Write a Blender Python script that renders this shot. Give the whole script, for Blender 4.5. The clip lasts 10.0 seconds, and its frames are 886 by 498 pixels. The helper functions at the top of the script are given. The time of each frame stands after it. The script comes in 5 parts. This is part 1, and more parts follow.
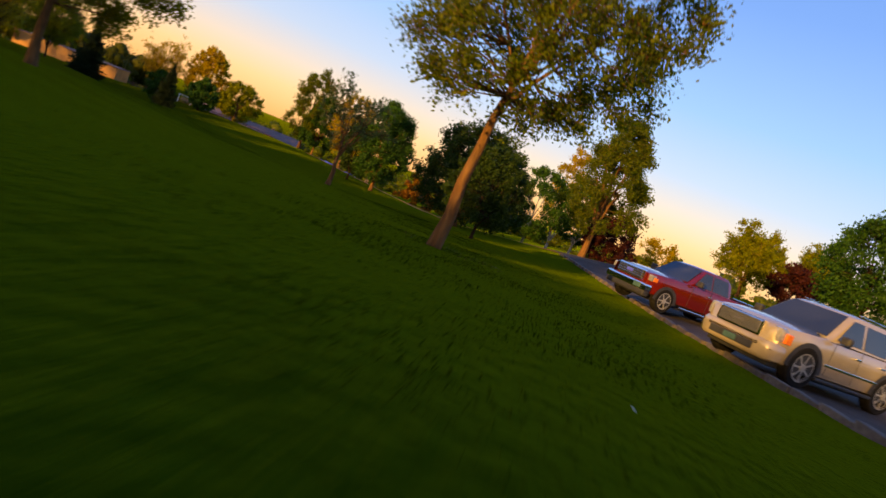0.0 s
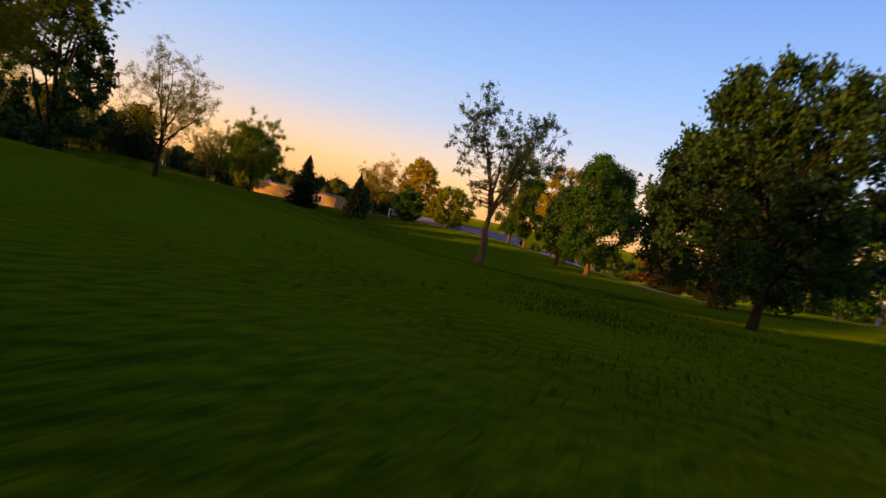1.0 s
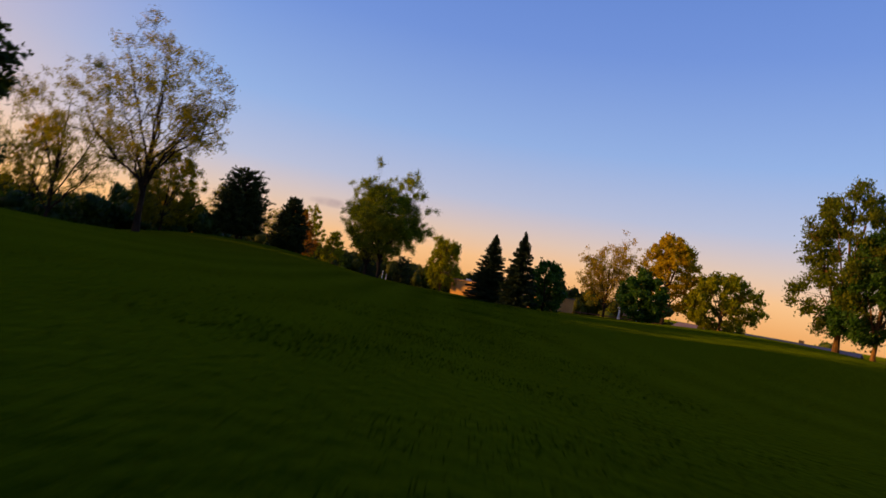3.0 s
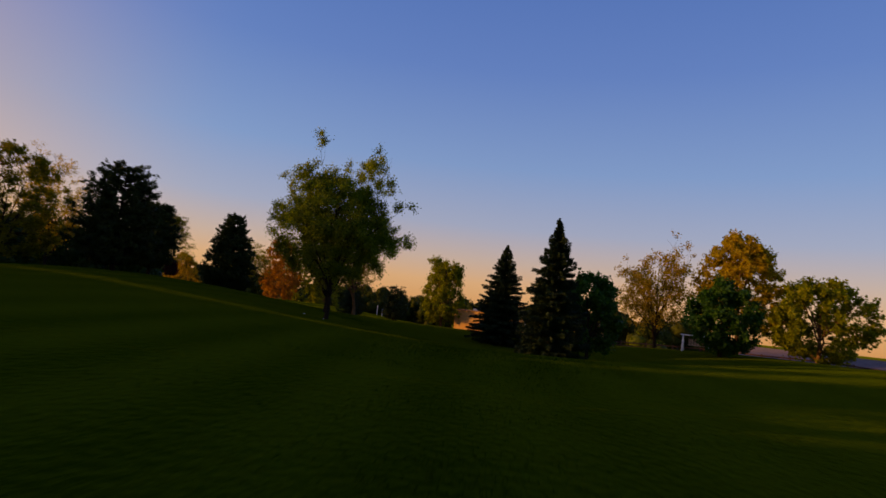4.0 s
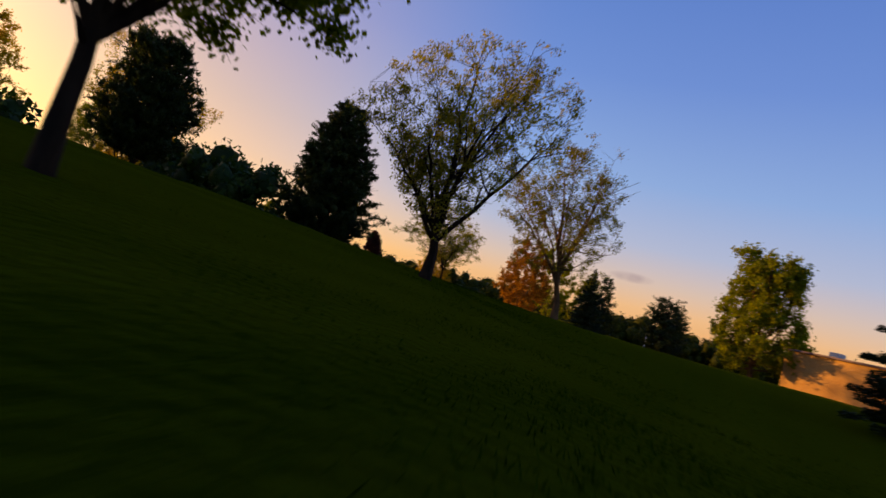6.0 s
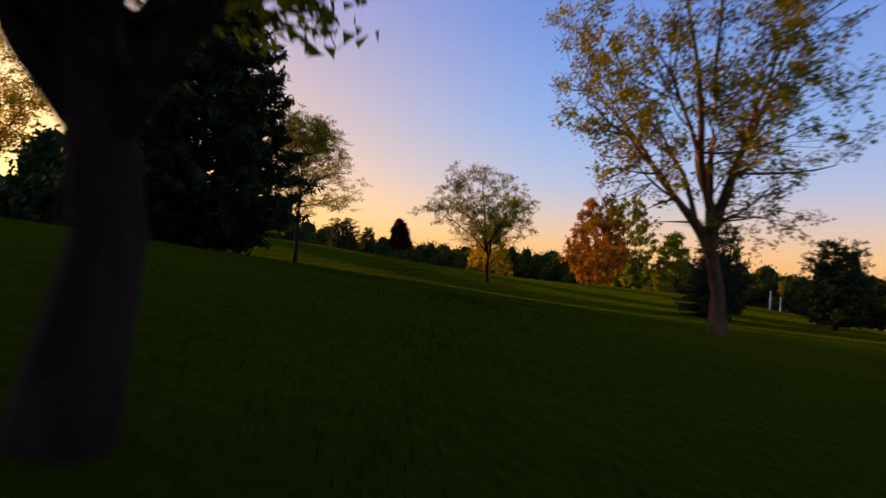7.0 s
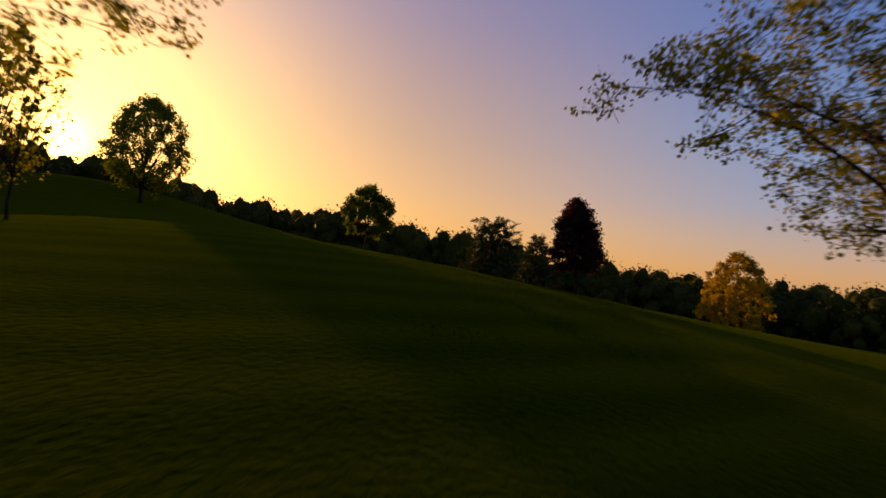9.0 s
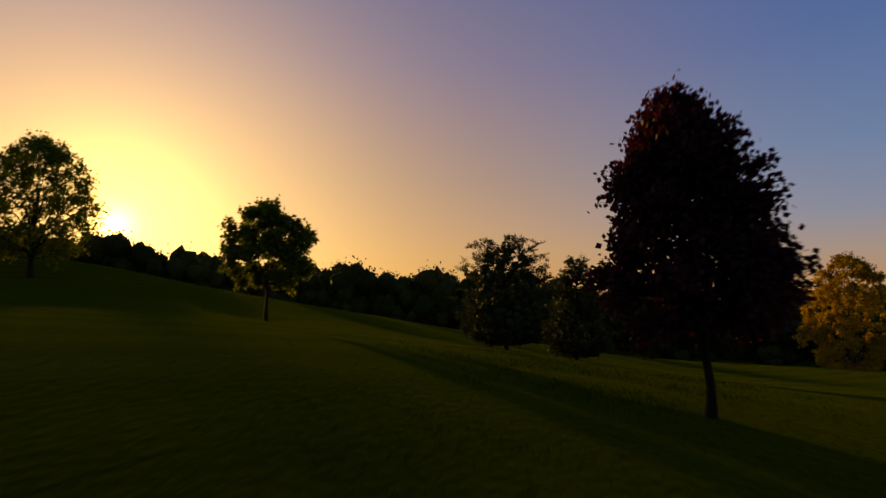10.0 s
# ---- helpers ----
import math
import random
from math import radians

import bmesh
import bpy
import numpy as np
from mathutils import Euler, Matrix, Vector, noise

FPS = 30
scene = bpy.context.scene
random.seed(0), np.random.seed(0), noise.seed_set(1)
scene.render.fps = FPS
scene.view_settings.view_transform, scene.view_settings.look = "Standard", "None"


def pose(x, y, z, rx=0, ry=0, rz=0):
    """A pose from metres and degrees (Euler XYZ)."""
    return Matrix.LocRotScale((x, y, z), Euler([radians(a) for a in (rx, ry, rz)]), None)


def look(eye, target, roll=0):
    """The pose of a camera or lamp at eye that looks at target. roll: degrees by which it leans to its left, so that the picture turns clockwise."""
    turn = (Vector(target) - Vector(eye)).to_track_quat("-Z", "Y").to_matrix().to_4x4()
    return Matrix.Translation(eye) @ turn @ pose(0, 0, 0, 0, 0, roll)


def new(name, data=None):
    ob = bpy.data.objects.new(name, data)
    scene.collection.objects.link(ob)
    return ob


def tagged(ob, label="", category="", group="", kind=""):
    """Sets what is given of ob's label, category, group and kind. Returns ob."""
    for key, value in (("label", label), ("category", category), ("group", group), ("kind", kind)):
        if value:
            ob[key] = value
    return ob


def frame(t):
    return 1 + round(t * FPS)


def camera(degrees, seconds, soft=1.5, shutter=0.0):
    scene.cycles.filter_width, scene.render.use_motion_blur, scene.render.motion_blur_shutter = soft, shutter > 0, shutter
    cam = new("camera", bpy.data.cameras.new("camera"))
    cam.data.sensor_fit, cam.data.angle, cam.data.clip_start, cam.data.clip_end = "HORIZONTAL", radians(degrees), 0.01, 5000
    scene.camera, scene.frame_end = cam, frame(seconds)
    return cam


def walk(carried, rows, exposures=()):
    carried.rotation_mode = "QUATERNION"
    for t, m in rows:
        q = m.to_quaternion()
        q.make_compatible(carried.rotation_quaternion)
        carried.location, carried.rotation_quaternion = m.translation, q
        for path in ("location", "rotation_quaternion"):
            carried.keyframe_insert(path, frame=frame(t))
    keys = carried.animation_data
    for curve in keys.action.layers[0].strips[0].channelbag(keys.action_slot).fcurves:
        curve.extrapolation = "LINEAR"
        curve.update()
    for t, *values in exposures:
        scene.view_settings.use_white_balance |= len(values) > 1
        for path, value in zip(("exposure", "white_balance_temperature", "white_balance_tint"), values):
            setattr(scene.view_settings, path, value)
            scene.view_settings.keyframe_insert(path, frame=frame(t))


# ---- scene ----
LENS = 75.35
PATH = [
    (0.00, -0.02, 0.16, -0.04, 0.53, -6.11, 21.95),
    (0.20, 0.47, 3.38, -0.16, 0.87, -5.13, 18.16),
    (0.30, 0.64, 4.94, -0.22, 2.23, -5.10, 17.26),
    (0.40, 0.74, 6.52, -0.31, 5.13, -4.75, 16.14),
    (0.50, 0.80, 8.08, -0.45, 9.56, -4.65, 15.92),
    (0.70, 0.67, 11.18, -0.74, 19.65, -4.83, 16.40),
    (1.00, 0.34, 15.60, -1.08, 27.11, -3.72, 12.13),
    (1.20, -0.09, 18.49, -1.18, 26.51, -2.76, 8.42),
    (1.50, -0.84, 22.96, -1.48, 30.98, -1.99, 8.63),
    (1.70, -1.44, 25.76, -1.47, 36.68, -2.90, 16.21),
    (2.00, -2.42, 29.52, -1.73, 43.75, -5.06, 28.46),
    (2.20, -3.14, 32.20, -1.94, 49.07, -5.63, 28.88),
    (2.30, -3.39, 33.57, -1.98, 52.35, -4.65, 27.18),
    (2.40, -3.54, 35.07, -2.03, 55.42, -2.72, 25.14),
    (2.50, -4.07, 36.36, -2.18, 57.61, -0.45, 22.23),
    (2.70, -6.06, 38.55, -2.64, 58.32, 1.86, 17.52),
    (3.00, -9.27, 41.37, -2.87, 56.32, 3.02, 9.96),
    (3.20, -11.55, 43.05, -2.80, 56.22, 4.16, 5.53),
    (4.30, -25.22, 54.22, -2.65, 59.31, 6.83, 7.74),
    (4.50, -27.48, 55.86, -2.75, 61.70, 6.87, 9.44),
    (5.00, -32.65, 59.88, -3.04, 70.49, 5.88, 11.13),
    (5.50, -38.37, 62.96, -3.43, 78.97, 4.92, 13.76),
    (5.80, -41.53, 64.56, -3.72, 83.58, 4.54, 13.56),
    (6.00, -43.62, 65.18, -3.90, 86.41, 4.01, 14.06),
    (6.20, -45.83, 66.05, -3.90, 91.50, 3.25, 12.57),
    (6.75, -52.91, 67.60, -3.58, 92.60, 2.30, 7.20),
    (7.30, -60.82, 66.50, -2.67, 92.84, 1.34, 1.43),
    (7.50, -63.73, 66.64, -2.67, 94.06, 1.67, -0.13),
    (8.00, -70.96, 66.91, -2.48, 101.10, 1.65, 3.21),
    (8.50, -77.60, 66.64, -2.66, 108.00, 1.82, 5.28),
    (8.80, -81.09, 66.00, -2.36, 110.73, 1.60, 5.33),
    (9.00, -83.88, 65.13, -2.52, 112.43, 1.94, 6.73),
    (9.30, -88.15, 64.40, -2.48, 115.45, 2.55, 8.57),
    (9.50, -91.02, 63.75, -2.43, 116.42, 3.88, 7.32),
    (10.00, -97.85, 62.12, -1.83, 116.78, 6.06, 0.49),
]


def view(x, y, z, yaw, pitch, roll):
    """A camera pose from a place and degrees: heading to the left, nose up, lean to the left."""
    return pose(x, y, z, 90 + pitch, 0, yaw) @ pose(0, 0, 0, 0, 0, roll)


cam = camera(LENS, 10.0, soft=1.5, shutter=0.2)
walk(cam, [(row[0], view(*row[1:])) for row in PATH],
     exposures=[(0.0, 0.5, 7200, 4), (1.0, 0.4, 7200, 8), (3.2, -0.05, 7050, 13), (4.4, -0.5, 7000, 13), (5.5, -0.3, 7000, 13),
                (6.2, 0.0, 7000, 12), (7.4, 0.1, 6800, 12), (8.0, -0.1, 6900, 13), (8.5, -0.55, 7100, 15), (9.0, -0.55, 7600, 17), (10.0, -1.02, 7500, 14)])

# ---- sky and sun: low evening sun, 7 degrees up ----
SUN_YAW = 146.8       # degrees to the left of +y
SUN_UP = 7.1
sun_way = Vector((-math.sin(radians(SUN_YAW)), math.cos(radians(SUN_YAW)), math.tan(radians(SUN_UP)))).normalized()
world = bpy.data.worlds.new("evening_sky")
scene.world = world
world.use_nodes = True
wt = world.node_tree
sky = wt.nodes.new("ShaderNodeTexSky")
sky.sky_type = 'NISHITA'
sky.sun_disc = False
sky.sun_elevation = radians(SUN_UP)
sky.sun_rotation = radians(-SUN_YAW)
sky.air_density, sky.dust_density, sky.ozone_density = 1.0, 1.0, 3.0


def wmath(op, a, b=None):
    n = wt.nodes.new("ShaderNodeMath")
    n.operation = op
    for i, v in enumerate((a, b)):
        if v is not None:
            if isinstance(v, (int, float)):
                n.inputs[i].default_value = v
            else:
                wt.links.new(v, n.inputs[i])
    return n.outputs[0]


def wramp(fac, stops):
    n = wt.nodes.new("ShaderNodeValToRGB")
    r = n.color_ramp
    while len(r.elements) < len(stops):
        r.elements.new(0.5)
    for e, (at, col) in zip(r.elements, stops):
        e.position, e.color = at, (*col, 1)
    wt.links.new(fac, n.inputs[0])
    return n.outputs[0]


def wmix(a, b, fac, kind='MIX'):
    n = wt.nodes.new("ShaderNodeMix")
    n.data_type, n.blend_type = 'RGBA', kind
    wt.links.new(a, n.inputs[6])
    wt.links.new(b, n.inputs[7])
    if isinstance(fac, float):
        n.inputs[0].default_value = fac
    else:
        wt.links.new(fac, n.inputs[0])
    return n.outputs[2]


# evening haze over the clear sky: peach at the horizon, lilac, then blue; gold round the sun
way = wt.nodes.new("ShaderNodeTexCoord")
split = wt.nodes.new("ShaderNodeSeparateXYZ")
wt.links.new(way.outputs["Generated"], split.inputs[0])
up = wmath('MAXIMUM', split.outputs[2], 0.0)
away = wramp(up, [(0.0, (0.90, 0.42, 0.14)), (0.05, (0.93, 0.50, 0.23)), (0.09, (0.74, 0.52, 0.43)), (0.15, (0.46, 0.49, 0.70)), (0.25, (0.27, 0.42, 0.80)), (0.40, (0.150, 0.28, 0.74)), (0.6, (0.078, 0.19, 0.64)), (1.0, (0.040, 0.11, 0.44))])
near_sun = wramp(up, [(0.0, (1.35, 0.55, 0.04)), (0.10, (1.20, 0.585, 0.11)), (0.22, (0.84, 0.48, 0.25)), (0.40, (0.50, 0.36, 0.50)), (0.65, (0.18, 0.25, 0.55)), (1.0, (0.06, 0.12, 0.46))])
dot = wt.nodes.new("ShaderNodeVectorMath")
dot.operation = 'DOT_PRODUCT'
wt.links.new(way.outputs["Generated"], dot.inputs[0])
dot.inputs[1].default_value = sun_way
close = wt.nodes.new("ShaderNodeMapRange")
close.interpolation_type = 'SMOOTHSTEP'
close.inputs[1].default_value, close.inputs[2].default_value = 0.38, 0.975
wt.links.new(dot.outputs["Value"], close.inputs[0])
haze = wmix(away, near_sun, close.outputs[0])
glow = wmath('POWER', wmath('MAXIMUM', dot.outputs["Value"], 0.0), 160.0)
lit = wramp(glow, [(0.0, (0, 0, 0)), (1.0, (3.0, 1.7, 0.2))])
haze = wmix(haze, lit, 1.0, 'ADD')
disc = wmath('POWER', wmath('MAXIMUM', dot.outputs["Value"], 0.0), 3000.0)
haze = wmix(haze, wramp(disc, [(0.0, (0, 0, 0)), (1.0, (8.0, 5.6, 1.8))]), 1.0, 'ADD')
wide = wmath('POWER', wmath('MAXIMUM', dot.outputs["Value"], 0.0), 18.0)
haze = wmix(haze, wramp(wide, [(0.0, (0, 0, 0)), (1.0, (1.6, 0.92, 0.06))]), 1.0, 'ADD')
# one small mauve cloud low over the far woods
def wvec(op, a, b):
    n = wt.nodes.new("ShaderNodeVectorMath")
    n.operation = op
    wt.links.new(a, n.inputs[0])
    n.inputs[1].default_value = b
    return n.outputs["Value"] if op == 'DOT_PRODUCT' else n.outputs[0]


puff = wt.nodes.new("ShaderNodeTexNoise")
puff.inputs["Scale"].default_value, puff.inputs["Detail"].default_value = 45.0, 3.0
wt.links.new(way.outputs["Generated"], puff.inputs["Vector"])
off = wvec('SUBTRACT', way.outputs["Generated"], (-0.9232, 0.3720, 0.0962))
along = wmath('DIVIDE', wvec('DOT_PRODUCT', off, (0.3738, 0.9275, 0.0)), 0.036)
above = wmath('DIVIDE', wvec('DOT_PRODUCT', off, (0.0, 0.0, 1.0)), 0.0085)
shape = wmath('SUBTRACT', 1.15, wmath('ADD', wmath('MULTIPLY', along, along), wmath('MULTIPLY', above, above)))
shape = wmath('MULTIPLY', wmath('MINIMUM', wmath('MAXIMUM', shape, 0.0), 1.0), wmath('MULTIPLY', puff.outputs["Fac"], 0.9))
mauve = wt.nodes.new("ShaderNodeRGB")
mauve.outputs[0].default_value = (0.36, 0.21, 0.25, 1)
haze = wmix(haze, mauve.outputs[0], shape)
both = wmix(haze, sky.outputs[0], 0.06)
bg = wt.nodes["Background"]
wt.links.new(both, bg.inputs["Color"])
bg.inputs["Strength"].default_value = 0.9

sun_data = bpy.data.lights.new("sun", 'SUN')
sun_data.energy, sun_data.angle, sun_data.color = 6.0, radians(0.6), (1.0, 0.54, 0.14)
sun_ob = new("sun", sun_data)
sun_ob.matrix_world = look(sun_way * 50, (0, 0, 0))

# ---- materials ----
def material(name):
    m = bpy.data.materials.new(name)
    m.use_nodes = True
    return m, m.node_tree, m.node_tree.nodes["Principled BSDF"]


def mix_colour(nt, a, b, fac):
    n = nt.nodes.new("ShaderNodeMix")
    n.data_type = 'RGBA'
    for socket, v in ((n.inputs[6], a), (n.inputs[7], b)):
        if isinstance(v, tuple):
            socket.default_value = (*v, 1)
        else:
            nt.links.new(v, socket)
    nt.links.new(fac, n.inputs[0])
    return n.outputs[2]


def noise_fac(nt, scale, detail=4, lo=0.35, hi=0.65, stretch=None, coords="Object"):
    tc = nt.nodes.new("ShaderNodeTexCoord")
    n = nt.nodes.new("ShaderNodeTexNoise")
    n.inputs["Scale"].default_value, n.inputs["Detail"].default_value = scale, detail
    src = tc.outputs[coords]
    if stretch:
        mp = nt.nodes.new("ShaderNodeMapping")
        mp.inputs["Scale"].default_value = stretch
        nt.links.new(src, mp.inputs[0])
        src = mp.outputs[0]
    nt.links.new(src, n.inputs["Vector"])
    r = nt.nodes.new("ShaderNodeMapRange")
    r.inputs[1].default_value, r.inputs[2].default_value = lo, hi
    nt.links.new(n.outputs["Fac"], r.inputs[0])
    return r.outputs[0]


def bump(nt, bsdf, fac, strength, distance):
    b = nt.nodes.new("ShaderNodeBump")
    b.inputs["Strength"].default_value, b.inputs["Distance"].default_value = strength, distance
    nt.links.new(fac, b.inputs["Height"])
    nt.links.new(b.outputs[0], bsdf.inputs["Normal"])


def surface(name, c1, c2, scale, rough=0.8, bump_d=0.0, c3=None, scale3=0.7, metal=0.0, stretch=None, coat=0.0, rand=0.0):
    """Two colours mottled at one scale, a third at a larger one, with relief."""
    m, nt, b = material(name)
    f = noise_fac(nt, scale, 5, stretch=stretch)
    col = mix_colour(nt, c1, c2, f)
    if c3:
        col = mix_colour(nt, col, c3, noise_fac(nt, scale3, 3, 0.45, 0.75))
    if rand:
        info = nt.nodes.new("ShaderNodeObjectInfo")
        hs = nt.nodes.new("ShaderNodeHueSaturation")
        mr = nt.nodes.new("ShaderNodeMapRange")
        mr.inputs[3].default_value, mr.inputs[4].default_value = 1 - rand, 1 + rand
        nt.links.new(info.outputs["Random"], mr.inputs[0])
        nt.links.new(mr.outputs[0], hs.inputs["Value"])
        nt.links.new(col, hs.inputs["Color"])
        col = hs.outputs[0]
    nt.links.new(col, b.inputs["Base Color"])
    b.inputs["Roughness"].default_value, b.inputs["Metallic"].default_value = rough, metal
    b.inputs["Coat Weight"].default_value = coat
    if rough >= 0.85:
        b.inputs["Specular IOR Level"].default_value = 0.12
    b.inputs["Coat Roughness"].default_value = 0.06
    if bump_d:
        bump(nt, b, f, 0.8, bump_d)
    return m


def foliage(name, dark, light, shine=0.12, through_light=0.5):
    """Leaves: each leaf its own shade, light passing through them."""
    m, nt, b = material(name)
    geo = nt.nodes.new("ShaderNodeNewGeometry")
    col = mix_colour(nt, dark, light, geo.outputs["Random Per Island"])
    col = mix_colour(nt, col, tuple(0.55 * v for v in dark), noise_fac(nt, 1.1, 2, 0.5, 0.8))
    nt.links.new(col, b.inputs["Base Color"])
    b.inputs["Roughness"].default_value = 0.55
    b.inputs["Specular IOR Level"].default_value = shine
    tr = nt.nodes.new("ShaderNodeBsdfTranslucent")
    hs = nt.nodes.new("ShaderNodeHueSaturation")
    hs.inputs["Value"].default_value, hs.inputs["Saturation"].default_value = 1.6, 1.15
    nt.links.new(col, hs.inputs["Color"])
    nt.links.new(hs.outputs[0], tr.inputs["Color"])
    mx = nt.nodes.new("ShaderNodeMixShader")
    mx.inputs[0].default_value = through_light
    nt.links.new(b.outputs[0], mx.inputs[1])
    nt.links.new(tr.outputs[0], mx.inputs[2])
    nt.links.new(mx.outputs[0], nt.nodes["Material Output"].inputs["Surface"])
    return m


def turf():
    m, nt, b = material("turf")
    fine = noise_fac(nt, 26, 6, 0.3, 0.7)
    mid = noise_fac(nt, 2.2, 5, 0.35, 0.7)
    big = noise_fac(nt, 0.13, 4, 0.4, 0.65)
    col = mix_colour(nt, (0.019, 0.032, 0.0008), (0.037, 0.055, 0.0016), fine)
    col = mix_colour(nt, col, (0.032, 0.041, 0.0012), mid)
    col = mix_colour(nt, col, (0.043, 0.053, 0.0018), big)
    # mowing stripes, fading in and out
    tc = nt.nodes.new("ShaderNodeTexCoord")
    mp = nt.nodes.new("ShaderNodeMapping")
    mp.inputs["Rotation"].default_value = (0, 0, radians(-56))
    wave = nt.nodes.new("ShaderNodeTexWave")
    wave.inputs["Scale"].default_value, wave.inputs["Distortion"].default_value = 0.16, 1.2
    wave.inputs["Detail"].default_value, wave.inputs["Detail Scale"].default_value = 1.5, 0.3
    nt.links.new(tc.outputs["Object"], mp.inputs[0])
    nt.links.new(mp.outputs[0], wave.inputs["Vector"])
    amount = nt.nodes.new("ShaderNodeMath")
    amount.operation = 'MULTIPLY'
    nt.links.new(wave.outputs["Fac"], amount.inputs[0])
    nt.links.new(noise_fac(nt, 0.05, 2, 0.36, 0.56), amount.inputs[1])
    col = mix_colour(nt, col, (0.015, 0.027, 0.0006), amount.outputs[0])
    # near lawn's dimness put into the colour: darker green by the road, olive up the slope
    where = nt.nodes.new("ShaderNodeSeparateXYZ")
    nt.links.new(tc.outputs["Object"], where.inputs[0])
    west = nt.nodes.new("ShaderNodeMapRange")
    west.interpolation_type = 'SMOOTHSTEP'
    west.inputs[1].default_value, west.inputs[2].default_value = -5, -48
    nt.links.new(where.outputs[0], west.inputs[0])
    nap = nt.nodes.new("ShaderNodeMapRange")
    nap.inputs[3].default_value, nap.inputs[4].default_value = 0.34, 0.17
    nt.links.new(west.outputs[0], nap.inputs[0])
    nt.links.new(nap.outputs[0], b.inputs["Sheen Weight"])
    dry = nt.nodes.new("ShaderNodeMix")
    dry.data_type, dry.blend_type = 'RGBA', 'MULTIPLY'
    dry.inputs[0].default_value = 1.0
    nt.links.new(col, dry.inputs[6])
    nt.links.new(mix_colour(nt, (0.52, 0.80, 0.7), (0.95, 0.80, 0.9), west.outputs[0]), dry.inputs[7])
    col = dry.outputs[2]
    nt.links.new(col, b.inputs["Base Color"])
    b.inputs["Roughness"].default_value = 1.0
    b.inputs["Specular IOR Level"].default_value = 0.0
    b.inputs["Sheen Roughness"].default_value = 0.4
    b.inputs["Sheen Tint"].default_value = (0.23, 0.34, 0.01, 1)
    tall = noise_fac(nt, 9, 6, 0.2, 0.8)
    bump(nt, b, tall, 1.0, 0.045)
    return m


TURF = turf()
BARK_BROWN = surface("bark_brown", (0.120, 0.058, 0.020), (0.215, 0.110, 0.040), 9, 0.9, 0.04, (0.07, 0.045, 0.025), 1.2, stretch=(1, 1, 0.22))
# backlit darkness of the trunks is put into this bark colour
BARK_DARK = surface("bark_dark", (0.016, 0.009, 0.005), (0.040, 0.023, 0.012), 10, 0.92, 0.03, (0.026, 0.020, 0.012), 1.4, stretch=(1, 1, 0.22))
BARK_PALE = surface("bark_pale", (0.42, 0.36, 0.28), (0.58, 0.52, 0.43), 7, 0.85, 0.015, (0.12, 0.09, 0.07), 2.2, stretch=(1, 1, 2.5))
LEAF_ASH = foliage("leaf_ash", (0.050, 0.082, 0.005), (0.160, 0.175, 0.010), 0.18, 0.55)
LEAF_VASE = foliage("leaf_vase", (0.075, 0.120, 0.006), (0.225, 0.245, 0.014), 0.18, 0.55)
# golden evening light is put into the gold, locust and yellow leaf colours
LEAF_GOLD = foliage("leaf_gold", (0.250, 0.165, 0.012), (0.420, 0.290, 0.030), 0.1, 0.6)
LEAF_OPEN = foliage("leaf_open", (0.075, 0.105, 0.022), (0.150, 0.180, 0.045), 0.4, 0.4)
LEAF_LOCUST = foliage("leaf_locust", (0.115, 0.115, 0.010), (0.270, 0.235, 0.020), 0.25, 0.62)
LEAF_DARK = foliage("leaf_dark", (0.016, 0.038, 0.006), (0.048, 0.080, 0.011), 0.12, 0.3)
LEAF_WOODS = foliage("leaf_woods", (0.028, 0.038, 0.004), (0.072, 0.074, 0.008), 0.05, 0.35)
LEAF_DEEP = foliage("leaf_deep", (0.020, 0.062, 0.009), (0.060, 0.125, 0.015), 0.12, 0.4)
LEAF_YELLOW = foliage("leaf_yellow", (0.250, 0.185, 0.009), (0.450, 0.320, 0.018), 0.1, 0.55)
LEAF_SPRING = foliage("leaf_spring", (0.095, 0.100, 0.009), (0.215, 0.180, 0.020), 0.1, 0.6)
LEAF_LIME = foliage("leaf_lime", (0.120, 0.150, 0.005), (0.270, 0.260, 0.010), 0.12, 0.5)
LEAF_RED = foliage("leaf_red", (0.034, 0.008, 0.008), (0.072, 0.018, 0.012), 0.15, 0.4)
LEAF_RUST = foliage("leaf_rust", (0.200, 0.088, 0.010), (0.350, 0.155, 0.018), 0.1, 0.5)
NEEDLE_SPRUCE = foliage("needle_spruce", (0.012, 0.026, 0.006), (0.034, 0.050, 0.013), 0.15, 0.12)
NEEDLE_PINE = foliage("needle_pine", (0.020, 0.032, 0.006), (0.052, 0.066, 0.012), 0.12, 0.25)

# ---- building tools ----
def obj(name, data, parent=None, label="", category="", group="", kind=""):
    ob = new(name, data)
    if parent:
        ob.parent = parent
    return tagged(ob, label, category, group, kind)


def mesh_from(name, verts, quads, mat, smooth=False):
    """A mesh of quads from arrays."""
    me = bpy.data.meshes.new(name)
    v = np.asarray(verts, np.float32)
    q = np.asarray(quads, np.int32)
    me.vertices.add(len(v))
    me.vertices.foreach_set("co", v.ravel())
    me.loops.add(q.size)
    me.loops.foreach_set("vertex_index", q.ravel())
    me.polygons.add(len(q))
    me.polygons.foreach_set("loop_start", np.arange(0, q.size, q.shape[1], dtype=np.int32))
    me.update(calc_edges=True)
    if smooth:
        me.polygons.foreach_set("use_smooth", np.ones(len(q), bool))
    me.materials.append(mat)
    me.validate()
    return me


